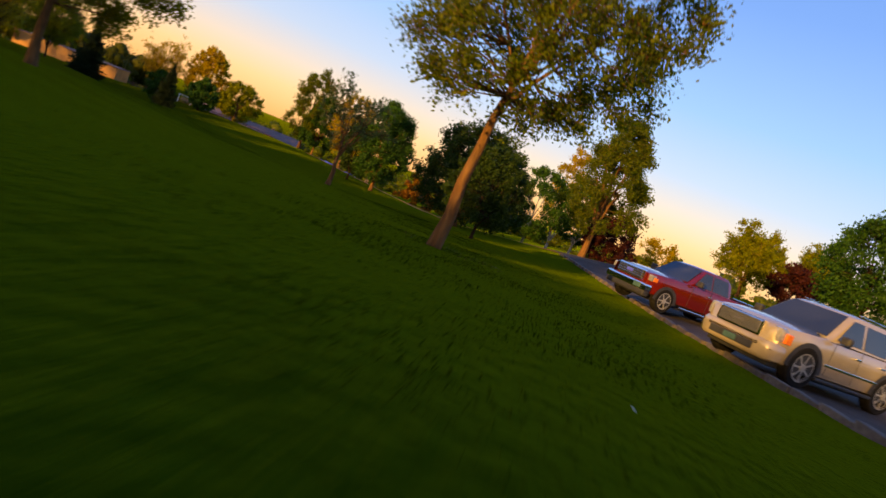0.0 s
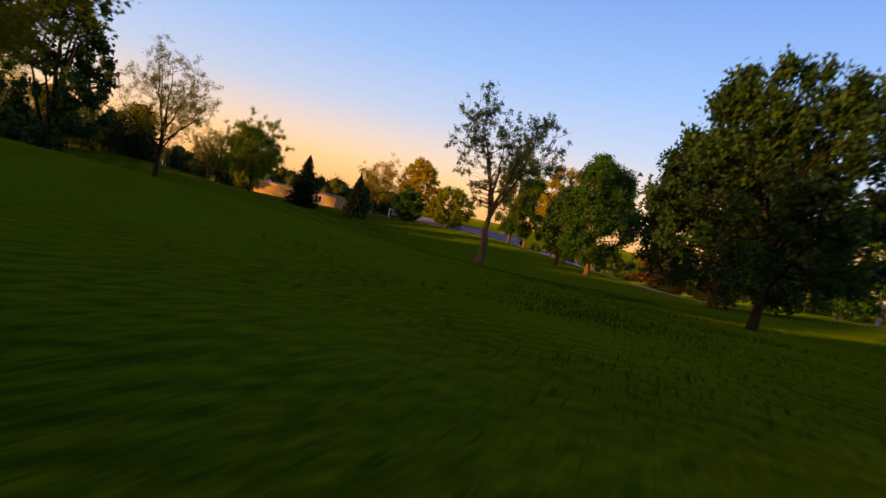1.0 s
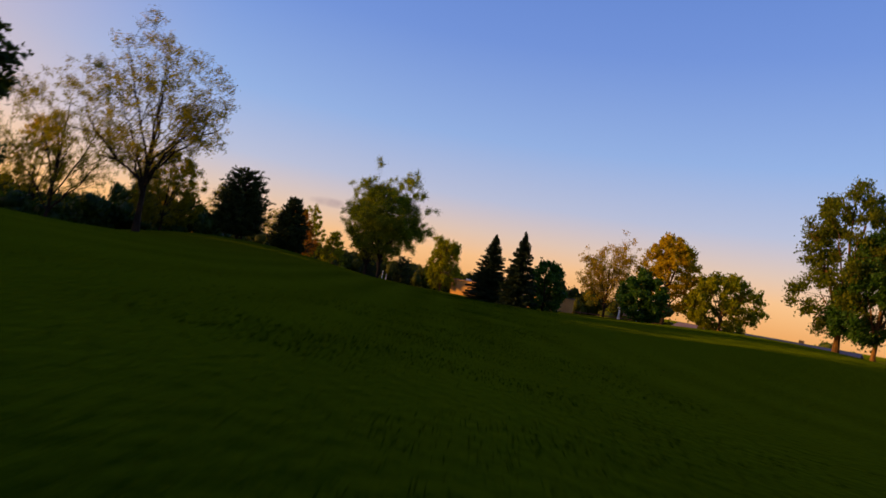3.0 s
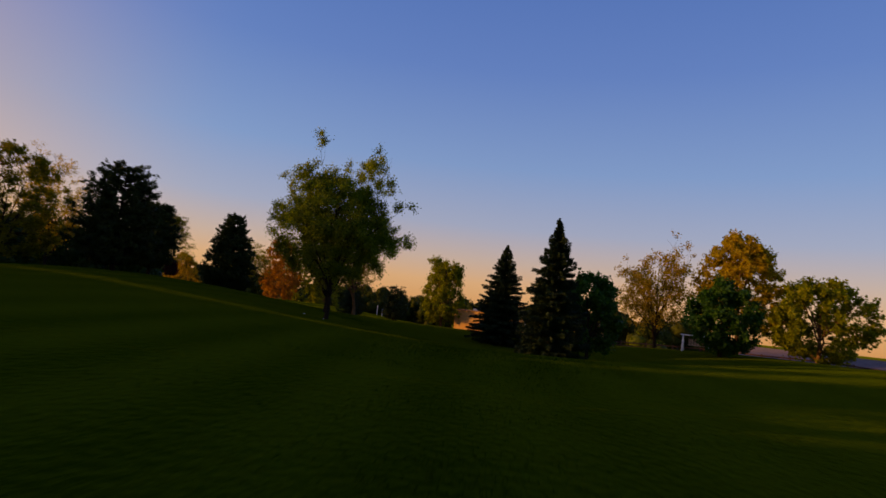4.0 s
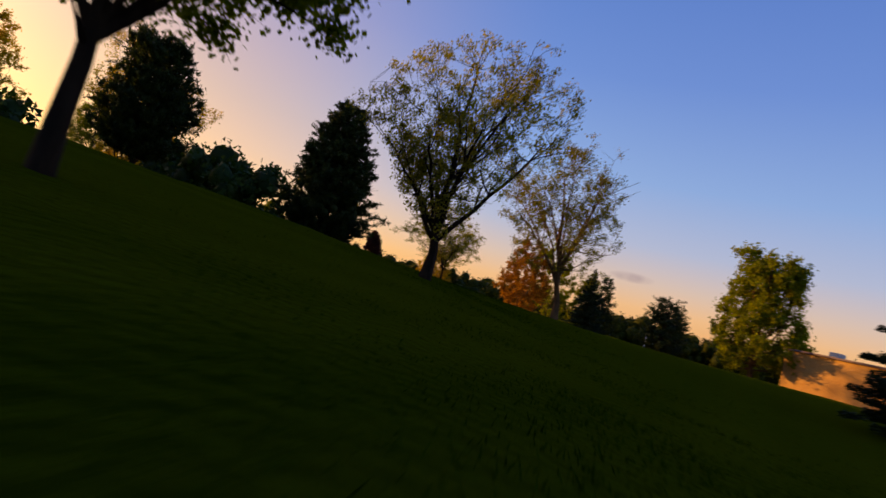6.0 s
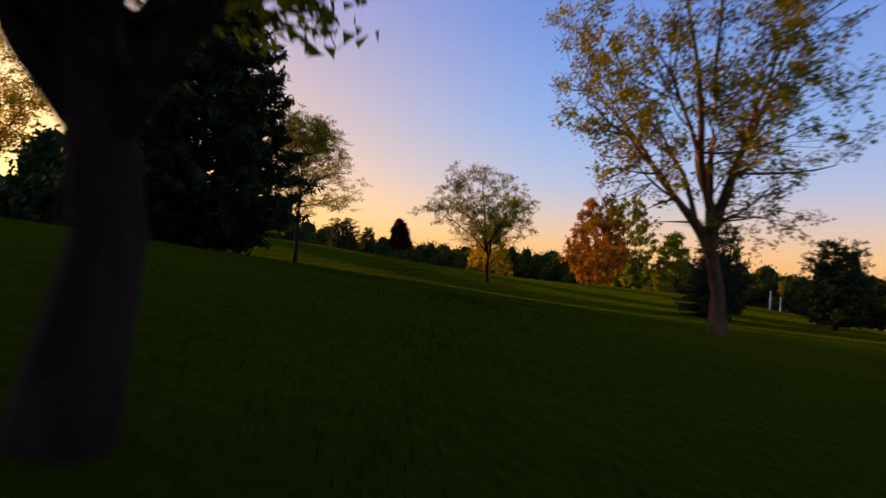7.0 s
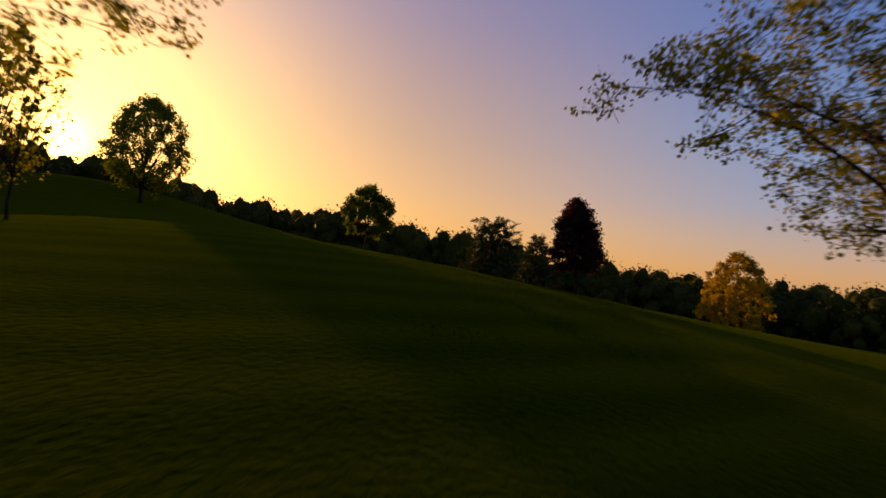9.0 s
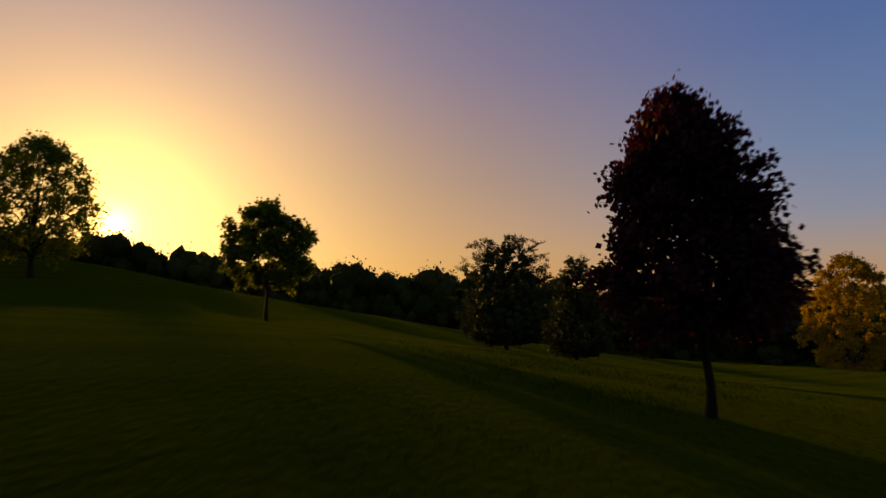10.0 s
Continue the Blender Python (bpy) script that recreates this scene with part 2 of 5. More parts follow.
def part(name, bm, mat, parent, label="", smooth=False):
    """Links a bmesh as one mesh object under a thing or a part."""
    me = bpy.data.meshes.new(name)
    if smooth:
        bm.normal_update()
        for f in bm.faces:
            f.smooth = True
        for e in bm.edges:
            e.smooth = len(e.link_faces) == 2 and e.calc_face_angle(0) < 0.7
    bm.to_mesh(me)
    bm.free()
    me.materials.append(mat)
    return obj(name, me, parent, label)


def thing(name, m, label, category, group="", kind=""):
    ob = obj(name, None, None, label, category, group, kind)
    ob.matrix_basis = m
    return ob


def box(bm, lo, hi, bevel=0.0, m=None):
    """A box between two corners, its edges rounded by bevel."""
    r = bmesh.ops.create_cube(bm, size=1)
    c = [(a + b) / 2 for a, b in zip(lo, hi)]
    s = [b - a for a, b in zip(lo, hi)]
    bmesh.ops.scale(bm, vec=s, verts=r["verts"])
    bmesh.ops.translate(bm, vec=c, verts=r["verts"])
    vs = r["verts"]
    if bevel:
        es = {e for v in vs for e in v.link_edges}
        out = bmesh.ops.bevel(bm, geom=list(es), offset=bevel, segments=2, affect='EDGES', profile=0.6)
        vs = list({v for f in out["faces"] for v in f.verts} | {v for v in vs if v.is_valid})
    if m is not None:
        bmesh.ops.transform(bm, matrix=m, verts=vs)
    return vs


def boxed(lo, hi, bevel=0.0):
    bm = bmesh.new()
    box(bm, lo, hi, bevel)
    return bm


class Tubes:
    """Collects tapered round stems into one mesh."""

    def __init__(self, sides=6):
        self.sides, self.v, self.q, self.n = sides, [], [], 0

    def add(self, pts, radii, sides=0):
        pts = np.asarray(pts, float)
        radii = np.asarray(radii, float)
        k = sides or self.sides
        d = np.gradient(pts, axis=0)
        d /= np.linalg.norm(d, axis=1)[:, None] + 1e-9
        ref = np.where(np.abs(d[:, 2:3]) > 0.9, np.array([[1.0, 0, 0]]), np.array([[0, 0, 1.0]]))
        a = np.cross(d, ref)
        a /= np.linalg.norm(a, axis=1)[:, None] + 1e-9
        b = np.cross(d, a)
        th = np.arange(k) * 2 * np.pi / k
        ring = pts[:, None] + radii[:, None, None] * (a[:, None] * np.cos(th)[None, :, None] + b[:, None] * np.sin(th)[None, :, None])
        m = len(pts)
        self.v.append(ring.reshape(-1, 3))
        i = np.arange(m - 1)[:, None] * k + np.arange(k)[None]
        j = np.arange(m - 1)[:, None] * k + (np.arange(k)[None] + 1) % k
        self.q.append(np.stack([i, j, j + k, i + k], -1).reshape(-1, 4) + self.n)
        self.n += m * k

    def mesh(self, name, mat):
        return mesh_from(name, np.concatenate(self.v), np.concatenate(self.q), mat, True)


def leaf_quads(centres, along, side, length, width):
    """A pointed leaf round each centre: a rhombus with its long way along."""
    c = np.asarray(centres)
    l = along * (length[:, None] * 0.5)
    s = side * (width[:, None] * 0.5)
    v = np.stack([c - l, c + s - l * 0.1, c + l, c - s - l * 0.1], 1).reshape(-1, 3)
    return v, np.arange(len(v)).reshape(-1, 4)


def needles(centres, along, side, length, width):
    """A narrow three-cornered leaf or needle round each centre."""
    c = np.asarray(centres)
    l = along * (length[:, None] * 0.5)
    s = side * (width[:, None] * 0.5)
    v = np.stack([c - l + s, c + l, c - l - s], 1).reshape(-1, 3)
    return v, np.arange(len(v)).reshape(-1, 3)


def halves(q):
    """Each four-cornered face as two three-cornered ones."""
    return np.concatenate([q[:, [0, 1, 2]], q[:, [0, 2, 3]]])


def unit(a):
    return a / (np.linalg.norm(a, axis=-1, keepdims=True) + 1e-9)


def swing(rng, n):
    return unit(rng.normal(size=(n, 3)))


def curve(p0, p1, p2, n):
    t = np.linspace(0, 1, n)[:, None]
    return (1 - t) ** 2 * p0 + 2 * t * (1 - t) * p1 + t ** 2 * p2


def blobs(rng, centres, sizes, tall=1.0):
    """Uneven dark masses of foliage behind the outer leaves."""
    th, ph = np.meshgrid(np.arange(7) * 2 * np.pi / 7, np.linspace(-1.3, 1.3, 4))
    ball = np.stack([np.cos(ph) * np.cos(th), np.cos(ph) * np.sin(th), np.sin(ph) * tall], -1).reshape(-1, 3)
    i, j = np.meshgrid(np.arange(7), np.arange(3))
    skin = np.stack([j * 7 + i, j * 7 + (i + 1) % 7, (j + 1) * 7 + (i + 1) % 7, (j + 1) * 7 + i], -1).reshape(-1, 4)
    n = len(centres)
    v = centres[:, None] + ball[None] * sizes[:, None, None] * rng.uniform(0.75, 1.15, (n, 28, 1))
    q = skin[None] + (np.arange(n) * 28)[:, None, None]
    return v.reshape(-1, 3), q.reshape(-1, 4)


PROFILES = {
    "round": lambda u: np.sqrt(np.clip(1 - (2 * u - 0.95) ** 2, 0.02, 1)),
    "dome": lambda u: np.sqrt(np.clip(1 - np.clip(u * 1.02 - 0.12, 0, 1) ** 2.2, 0.02, 1)) * np.clip(0.55 + 3 * u, 0, 1),
    "vase": lambda u: np.clip(0.28 + 1.5 * u, 0, 1) * np.sqrt(np.clip(1 - np.clip((u - 0.55) / 0.47, 0, 1) ** 2.2, 0.05, 1)),
    "egg": lambda u: np.clip(0.5 + 2.6 * u, 0, 1) * np.clip(1.04 - u, 0.02, 1) ** 0.62,
    "column": lambda u: np.clip(0.55 + 2.5 * u, 0, 1) * np.sqrt(np.clip(1.03 - u ** 3, 0.03, 1)),
    "fan": lambda u: np.clip(0.85 + 0.5 * u, 0, 1) * np.sqrt(np.clip(1.02 - u ** 2.4, 0.03, 1)),
    "spire": lambda u: np.clip(0.7 + 2.0 * u, 0, 1) * np.clip(1.02 - u, 0.03, 1) ** 0.85,
}


# gentle swells of the lawn, on a grid of 17.7 by 15.6 m
SWELLS = np.array([
    0.60, 0.26, 1.31, 1.33, 3.07, 3.14, 0.90, 0.11,
    4.44, 2.22, 3.07, 2.17, 0.21, 1.97, 1.73, 0.56,
    4.79, 2.66, 1.29, 1.59, 1.13, 2.40, 2.61, 1.26,
    0.71, 0.33, 1.58, 3.08, 1.84, 1.32, 1.51, 1.03,
    -0.02, -0.25, -0.15, 0.63, 0.05, 0.87, 1.55, 0.91,
    -0.04, -0.66, -1.70, 2.41, 1.52, 1.46, 0.71, -0.02,
    -0.05, -0.80, -1.96, 3.14, -1.36, -1.63, 3.32, 0.25,
    -0.02, 1.00, 1.25, -0.94, 0.63, 2.47, 0.38, -0.60,
    -0.16, -0.70, 0.08, -1.40, 0.55, -0.32, -1.33, -0.51,
    -0.32, 0.08, -1.10, 0.49, -0.84, -0.50, -0.54, -1.34,
    -2.12, -0.98, 0.79, 0.40, -0.46, 0.23, -0.04, -1.01,
])
SWELL_X = np.repeat(-153.4 + 17.68 * np.arange(11), 8)
SWELL_Y = np.tile(2.6 + 15.6 * np.arange(8), 11)


def ground(x, y):
    """Height of the turf."""
    x, y = np.asarray(x, float), np.asarray(y, float)
    z = 0.6945 + 0.07051 * x - 0.05095 * y
    for cx, cy, h in zip(SWELL_X, SWELL_Y, SWELLS):
        z = z + h * np.exp(-((x - cx) ** 2 + (y - cy) ** 2) / 372.6)
    far = np.clip((np.hypot(x + 58.5, y - 52) - 104) / 91, 0, 1)
    return z * (1 - far) - 4.4 * far


# ---- trees ----
def broadleaf(name, x, y, h, w, clear, shape, leaves, leaf, mat, bark, label, seed, r=0.14, clumps=110, clump=0.42, limbs=7,
              lean=(0, 0), hollow=0.35, stems=1, fork=0.8, aspect=0.45, group="", droop=0.0, twig=0.012, shift=(0, 0), lobes=0, flare=0.3, flat=1.0, leader=0.88, shoots=3, along=0.45, rise=(0.25, 0.55),
              wander=0.08, airy=False, near=False):
    """A broad-leaved tree: trunk and limbs in one mesh, its leaves in another."""
    rng = np.random.default_rng(seed)
    top = thing(name, pose(x, y, ground(x, y) - 0.03), label, "tree", group)
    tub = Tubes(7)
    prof = PROFILES[shape]
    c0 = clear * 0.85
    ch = h - c0
    nodes, node_r, boughs = [], [], []
    axis = lambda z: np.array([lean[0], lean[1], 0]) * (z / h) + np.array([shift[0], shift[1], 0]) * np.clip((z - clear) / max(h - clear, 0.1), 0, 1) ** 0.7
    for s in range(stems):
        tz = h * (leader if stems == 1 else 0.6)
        zs = np.linspace(0, tz, 9)
        wob = rng.normal(size=(9, 2)) * r * 0.26
        wob[0] = 0
        fan = np.zeros(2)
        if stems > 1:
            a = s * 2 * np.pi / stems + rng.uniform(-0.4, 0.4)
            fan = np.array([math.cos(a), math.sin(a)]) * w * 0.22
        p = np.array([axis(z) for z in zs])
        p[:, :2] += wob + fan * (zs[:, None] / tz) ** 0.8 + (fan * 0.12 / max(w, 1))
        p[:, 2] = zs
        rad = r * (1 - 0.86 * (zs / tz) ** 0.9) / (stems ** 0.4)
        rad[0] *= 1.0 + flare
        fine = np.linspace(0, 8, 25)
        pf = np.stack([np.interp(fine, np.arange(9), p[:, i]) for i in range(3)], 1)
        rf = np.interp(fine, np.arange(9), rad)
        tub.add(pf, rf)
        keep = pf[:, 2] > clear * 0.9
        nodes += list(pf[keep])
        node_r += list(rf[keep])
        for k in range(limbs):
            a = (k + rng.uniform(-0.3, 0.3)) * 2 * np.pi / limbs + s
            u0 = rng.uniform(0, along)
            z0 = clear * fork + u0 * ch * (0.85 if along > 0.5 else 0.6)
            start = np.array([np.interp(z0, pf[:, 2], pf[:, i]) for i in range(3)])
            u1 = np.clip(u0 + rng.uniform(*rise), 0.12, 0.93)
            rr = prof(np.array(u1)) * w / 2 * rng.uniform(0.62, 0.88)
            end = axis(c0 + u1 * ch) + np.array([math.cos(a) * rr, math.sin(a) * rr, c0 + u1 * ch])
            mid = start * 0.45 + end * 0.55
            mid[2] += (0.12 - droop) * np.linalg.norm(end - start)
            mid[:2] += rng.normal(size=2) * wander * rr
            q = curve(start, mid, end, 9)
            q[1:-1] += rng.normal(size=(7, 3)) * 0.018 * rr
            r0 = np.interp(z0, pf[:, 2], rf) * 0.62
            rq = np.linspace(r0, 0.012, 9)
            tub.add(q, rq)
            boughs.append((q, rq, np.linalg.norm(end - start)))
            nodes += list(q[2:])
            node_r += list(rq[2:])
    # side shoots that climb from the limbs, and in airy crowns finer twigs on them that carry the leaves
    rs = np.random.default_rng(seed + 1000)
    ends = []
    for q, rq, reach in boughs:
        for k in range(shoots):
            i = int(rs.integers(2, 9))
            d = unit(q[i] - q[i - 1])
            way = unit(d * 0.8 + rs.normal(size=3) * 0.5 + np.array([0, 0, 0.3 - droop]))
            e = q[i] + way * reach * rs.uniform(0.22, 0.5) * (1.0 if airy else 0.45)
            m = (q[i] + e) / 2 + rs.normal(size=3) * 0.05 * reach + np.array([0, 0, -0.04 * reach])
            tq = curve(q[i], m, e, 6)
            tr = np.linspace(rq[i] * 0.6, 0.008, 6)
            tub.add(tq, tr, 4)
            nodes += list(tq[2:])
            node_r += list(tr[2:])
            ends += list(tq[3:])
            for _ in range(4 if airy else 0):
                b = tq[int(rs.integers(1, 6))]
                way2 = unit(way * 0.6 + rs.normal(size=3) * np.array([0.7, 0.7, 0.5]) + np.array([0, 0, 0.2 - droop]))
                e2 = b + way2 * reach * rs.uniform(0.1, 0.24)
                t2 = curve(b, (b + e2) / 2 + rs.normal(size=3) * 0.03 * reach, e2, 4)
                tub.add(t2, np.linspace(0.009, 0.004, 4), 3)
                nodes += list(t2[1:])
                node_r += [0.006] * 3
                ends += list(t2[1:])
    nodes = np.array(nodes)
    node_r = np.array(node_r)
    # clumps of leaves through the crown, each on a twig from the nearest limb
    u = rng.beta(1.25, 1.15, clumps)
    ang = rng.uniform(0, 2 * np.pi, clumps)
    rr = prof(u) * w / 2 * (hollow + (1 - hollow) * np.sqrt(rng.uniform(0, 1, clumps))) * rng.uniform(0.86, 1.06, clumps)
    cen = np.stack([np.cos(ang) * rr, np.sin(ang) * rr, c0 + u * ch], 1)
    cen[:, :2] += np.array([axis(z)[:2] for z in cen[:, 2]])
    if airy:
        cen[:, 2] += 0.14 * (1 - u) * ch
        pick = rs.integers(0, len(ends), clumps)
        on_twig = np.arange(clumps) < 0.62 * clumps
        cen[on_twig] = (np.array(ends)[pick] + rs.normal(size=(clumps, 3)) * clump * 0.25)[on_twig]
    if lobes:
        # the upper crown parts into rounded heads of their own
        head = np.array([(math.cos(6.283 * k / lobes + seed), math.sin(6.283 * k / lobes + seed), rng.uniform(0.78, 1.0)) for k in range(lobes)])
        mine = head[rng.integers(0, lobes, clumps)]
        part_up = np.clip((u - 0.35) / 0.65, 0, 1)[:, None]
        cen[:, :2] = cen[:, :2] * (1 - 0.42 * part_up) + mine[:, :2] * w * 0.24 * part_up ** 0.7
        cen[:, 2] = c0 + (cen[:, 2] - c0) * (1 - (1 - mine[:, 2]) * part_up[:, 0])
    per = max(3, int(leaves / clumps))
    all_c, all_a = [], []
    for c in cen:
        d = np.linalg.norm(nodes - c, axis=1) + 0.8 * np.clip(nodes[:, 2] - c[2] + 0.1, 0, None)
        k = int(np.argmin(d))
        s = nodes[k]
        if airy:
            c = s + (c - s) * min(1.0, 0.16 * w / (np.linalg.norm(c - s) + 1e-6))
        mid = (s + c) / 2 + rng.normal(size=3) * 0.08 * np.linalg.norm(c - s) + np.array([0, 0, -droop * 0.3])
        q = curve(s, mid, c, 4)
        tub.add(q, np.linspace(min(node_r[k] * 0.6, 0.03), twig * 0.5, 4), 3)
        out = unit(c - s)
        sprays = max(2, per // 18)
        for _ in range(sprays):
            way = unit(out * 0.7 + rng.normal(size=3) * 0.75 + np.array([0, 0, 0.25 - droop * 1.5]))
            way[2] *= flat
            e = c + way * clump * rng.uniform(0.5, 1.25)
            tub.add([c, e], [twig * 0.5, twig * 0.2], 3)
            m = max(2, per // sprays)
            f = rng.uniform(0.1, 1.08, m)[:, None]
            pts = c + (e - c) * f + rng.normal(size=(m, 3)) * np.array([1, 1, flat]) * clump * 0.22
            all_c.append(pts)
            all_a.append(np.repeat(way[None], m, 0))
    cc = np.concatenate(all_c)
    aa = unit(np.concatenate(all_a) * 0.6 + swing(rng, len(cc)) + np.array([0, 0, -0.25]))
    side = unit(np.cross(aa, swing(rng, len(cc))))
    ln = leaf * rng.uniform(0.65, 1.35, len(cc))
    v, q = (leaf_quads if near else needles)(cc, aa, side, ln, ln * aspect * 2)
    obj("trunk", tub.mesh("trunk", bark), top)
    obj("crown", mesh_from("crown", v, q, mat), top)
    return top


def spruce(name, x, y, h, w, label, seed, mat=None, group="", clear=0.1, step=0.085, dense=1.35, leafl=0.105):
    """A spruce: whorls of drooping boughs with hanging sprays, narrowing to a spire."""
    rng = np.random.default_rng(seed)
    top = thing(name, pose(x, y, ground(x, y) - 0.03), label, "tree", group)
    tub = Tubes(5)
    zs = np.linspace(0, h, 12)
    tub.add(np.stack([rng.normal(size=12) * 0.012, rng.normal(size=12) * 0.012, zs], 1), 0.028 * h * (1.02 - zs / h) ** 0.9)
    cc, aa, ll = [], [], []
    z = clear
    while z < h * 0.985:
        u = z / h
        reach = w / 2 * (1.0 - u ** 1.3) ** 0.92 * (0.78 + 0.22 * min(1, u * 7)) + 0.03
        nb = max(4, int(rng.integers(7, 10) * (1 - 0.45 * u)))
        for k in range(nb):
            a = k * 2 * np.pi / nb + rng.uniform(-0.4, 0.4)
            L = reach * rng.uniform(0.6, 1.13)
            d = np.array([math.cos(a), math.sin(a), 0])
            s = np.array([0, 0, z + rng.uniform(-0.12, 0.12)])
            e = s + d * L + np.array([0, 0, L * (0.45 * u - 0.12 + rng.uniform(-0.16, 0.16))])
            m = (s + e) / 2 + np.array([0, 0, 0.05 * L - 0.09 * L * (1 - u)])
            q = curve(s, m, e, 5)
            tub.add(q, np.linspace(0.012 + 0.006 * L, 0.003, 5), 3)
            n = int(dense * (14 + 75 * L / 1.2))
            f = rng.uniform(0.12, 1.05, n) ** 0.8
            p = (1 - f)[:, None] ** 2 * s + (2 * f * (1 - f))[:, None] * m + (f ** 2)[:, None] * e
            lat = np.cross(d, [0, 0, 1.0])
            sd = rng.uniform(-1, 1, n)[:, None]
            p = p + lat * sd * 0.30 * L * (1.05 - f)[:, None] + np.array([0, 0, -1]) * rng.uniform(-0.05, 0.10, n)[:, None]
            cc.append(p)
            aa.append(d * 0.7 + lat * sd * 0.8 + np.array([0, 0, -0.25]) + rng.normal(size=(n, 3)) * 0.25)
            ll.append(np.full(n, leafl * (0.75 + 0.4 * (1 - u))))
        z += step * rng.uniform(0.75, 1.25) * (1.05 - 0.35 * u)
    tip = np.array([[0, 0, h - 0.02 - 0.05 * i] for i in range(10)]) + rng.normal(size=(10, 3)) * 0.012
    cc.append(tip)
    aa.append(np.tile([0.0, 0.0, 1.0], (10, 1)) + rng.normal(size=(10, 3)) * 0.45)
    ll.append(np.full(10, 0.13))
    cc, aa, ll = np.concatenate(cc), unit(np.concatenate(aa)), np.concatenate(ll) * rng.uniform(0.7, 1.3, sum(len(k) for k in ll))
    v, q = needles(cc, aa, unit(np.cross(aa, swing(rng, len(cc)))), ll, ll * 0.3)
    zc = np.linspace(0.25, h * 0.9, int(h * 14))
    rc = w / 2 * (1.0 - (zc / h) ** 1.12) ** 0.95
    ac = rng.uniform(0, 6.283, len(zc))
    bv, bq = blobs(rng, np.stack([np.cos(ac) * rc * 0.22, np.sin(ac) * rc * 0.22, zc], 1), rc * 0.13 + 0.02, 0.7)
    v, q = np.concatenate([v, bv]), np.concatenate([q, halves(bq) + len(v)])
    obj("trunk", tub.mesh("trunk", BARK_DARK), top)
    obj("crown", mesh_from("crown", v, q, mat or NEEDLE_SPRUCE), top)
    return top


def pine(name, x, y, h, w, label, seed, mat=None, group="", clear=0.5, leaves=16000, shape="egg", tuft=0.13, clumps=260, r=0.11):
    """A pine: ragged boughs that end in upturned brushes of needles."""
    rng = np.random.default_rng(seed)
    top = thing(name, pose(x, y, ground(x, y) - 0.03), label, "tree", group)
    tub = Tubes(6)
    zs = np.linspace(0, h * 0.96, 10)
    p = np.stack([np.cumsum(rng.normal(size=10)) * 0.02, np.cumsum(rng.normal(size=10)) * 0.02, zs], 1)
    p[:, :2] -= p[0, :2]
    tub.add(p, r * (1.03 - zs / h) ** 0.9)
    prof = PROFILES[shape]
    cc, aa = [], []
    per = max(6, int(leaves * 1.6) // clumps)
    for k in range(clumps):
        u = rng.beta(1.05, 1.25)
        a = k * 2.39996 + rng.uniform(-0.5, 0.5)
        rr = prof(np.array(u)) * w / 2 * (0.45 + 0.55 * math.sqrt(rng.uniform())) * rng.uniform(0.85, 1.12)
        z1 = clear * 0.8 + u * (h - clear * 0.8)
        d = np.array([math.cos(a), math.sin(a), 0])
        z0 = max(clear * 0.6, z1 - rr * rng.uniform(0.15, 0.5))
        s = np.array([np.interp(z0, zs, p[:, 0]), np.interp(z0, zs, p[:, 1]), z0])
        e = np.array([0, 0, z1]) + d * rr
        q = curve(s, (s + e) / 2 + np.array([0, 0, -0.08 * rr]), e, 5)
        tub.add(q, np.linspace(0.02, 0.005, 5), 4)
        brushes = 5
        for _ in range(brushes):
            way = unit(d * 0.8 + np.array([0, 0, 0.45]) + rng.normal(size=3) * 0.55)
            f = rng.uniform(0.4, 1.0)
            b0 = s + (e - s) * f
            b1 = b0 + way * rng.uniform(0.18, 0.42)
            n = per // brushes
            t = rng.uniform(0, 1, n)[:, None]
            cc.append(b0 + (b1 - b0) * t + rng.normal(size=(n, 3)) * 0.035)
            aa.append(way * 0.75 + rng.normal(size=(n, 3)) * 0.6)
    cc, aa = np.concatenate(cc), unit(np.concatenate(aa))
    ln = tuft * rng.uniform(0.7, 1.4, len(cc))
    v, q = needles(cc, aa, unit(np.cross(aa, swing(rng, len(cc)))), ln, ln * 0.26)
    uc = rng.beta(1.2, 1.3, 190)
    rc = prof(uc) * w / 2
    ac = rng.uniform(0, 6.283, 190)
    bv, bq = blobs(rng, np.stack([np.cos(ac) * rc * 0.5, np.sin(ac) * rc * 0.5, clear * 0.9 + uc * (h - clear) * 0.92], 1), rc * 0.075 + 0.02, 0.9)
    v, q = np.concatenate([v, bv]), np.concatenate([q, halves(bq) + len(v)])
    obj("trunk", tub.mesh("trunk", BARK_DARK), top)
    obj("crown", mesh_from("crown", v, q, mat or NEEDLE_PINE), top)
    return top


# ---- ground: one sheet from the park to the horizon ----
def stretched(lo, hi, step, reach, grow):
    mid = np.arange(lo, hi + step / 2, step)
    out, d = [], step
    while sum(out) < reach:
        d *= grow
        out.append(d)
    k = np.cumsum(out)
    return np.concatenate([(lo - k)[::-1], mid, hi + k])


def build_ground():
    xs = stretched(-156, 45, 1.0, 1700, 1.22)
    ys = stretched(-26, 130, 1.0, 1700, 1.22)
    X, Y = np.meshgrid(xs, ys)
    rng = np.random.default_rng(4)
    near = (np.hypot(X + 52, Y - 52) < 143)
    Z = ground(X, Y) + near * rng.normal(size=X.shape) * 0.012
    n, m = X.shape
    i = np.arange((n - 1) * m).reshape(n - 1, m)[:, :-1].ravel()
    quads = np.stack([i, i + 1, i + m + 1, i + m], 1)
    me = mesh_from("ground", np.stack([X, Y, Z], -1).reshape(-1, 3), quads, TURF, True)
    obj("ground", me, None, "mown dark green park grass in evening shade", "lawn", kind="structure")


build_ground()

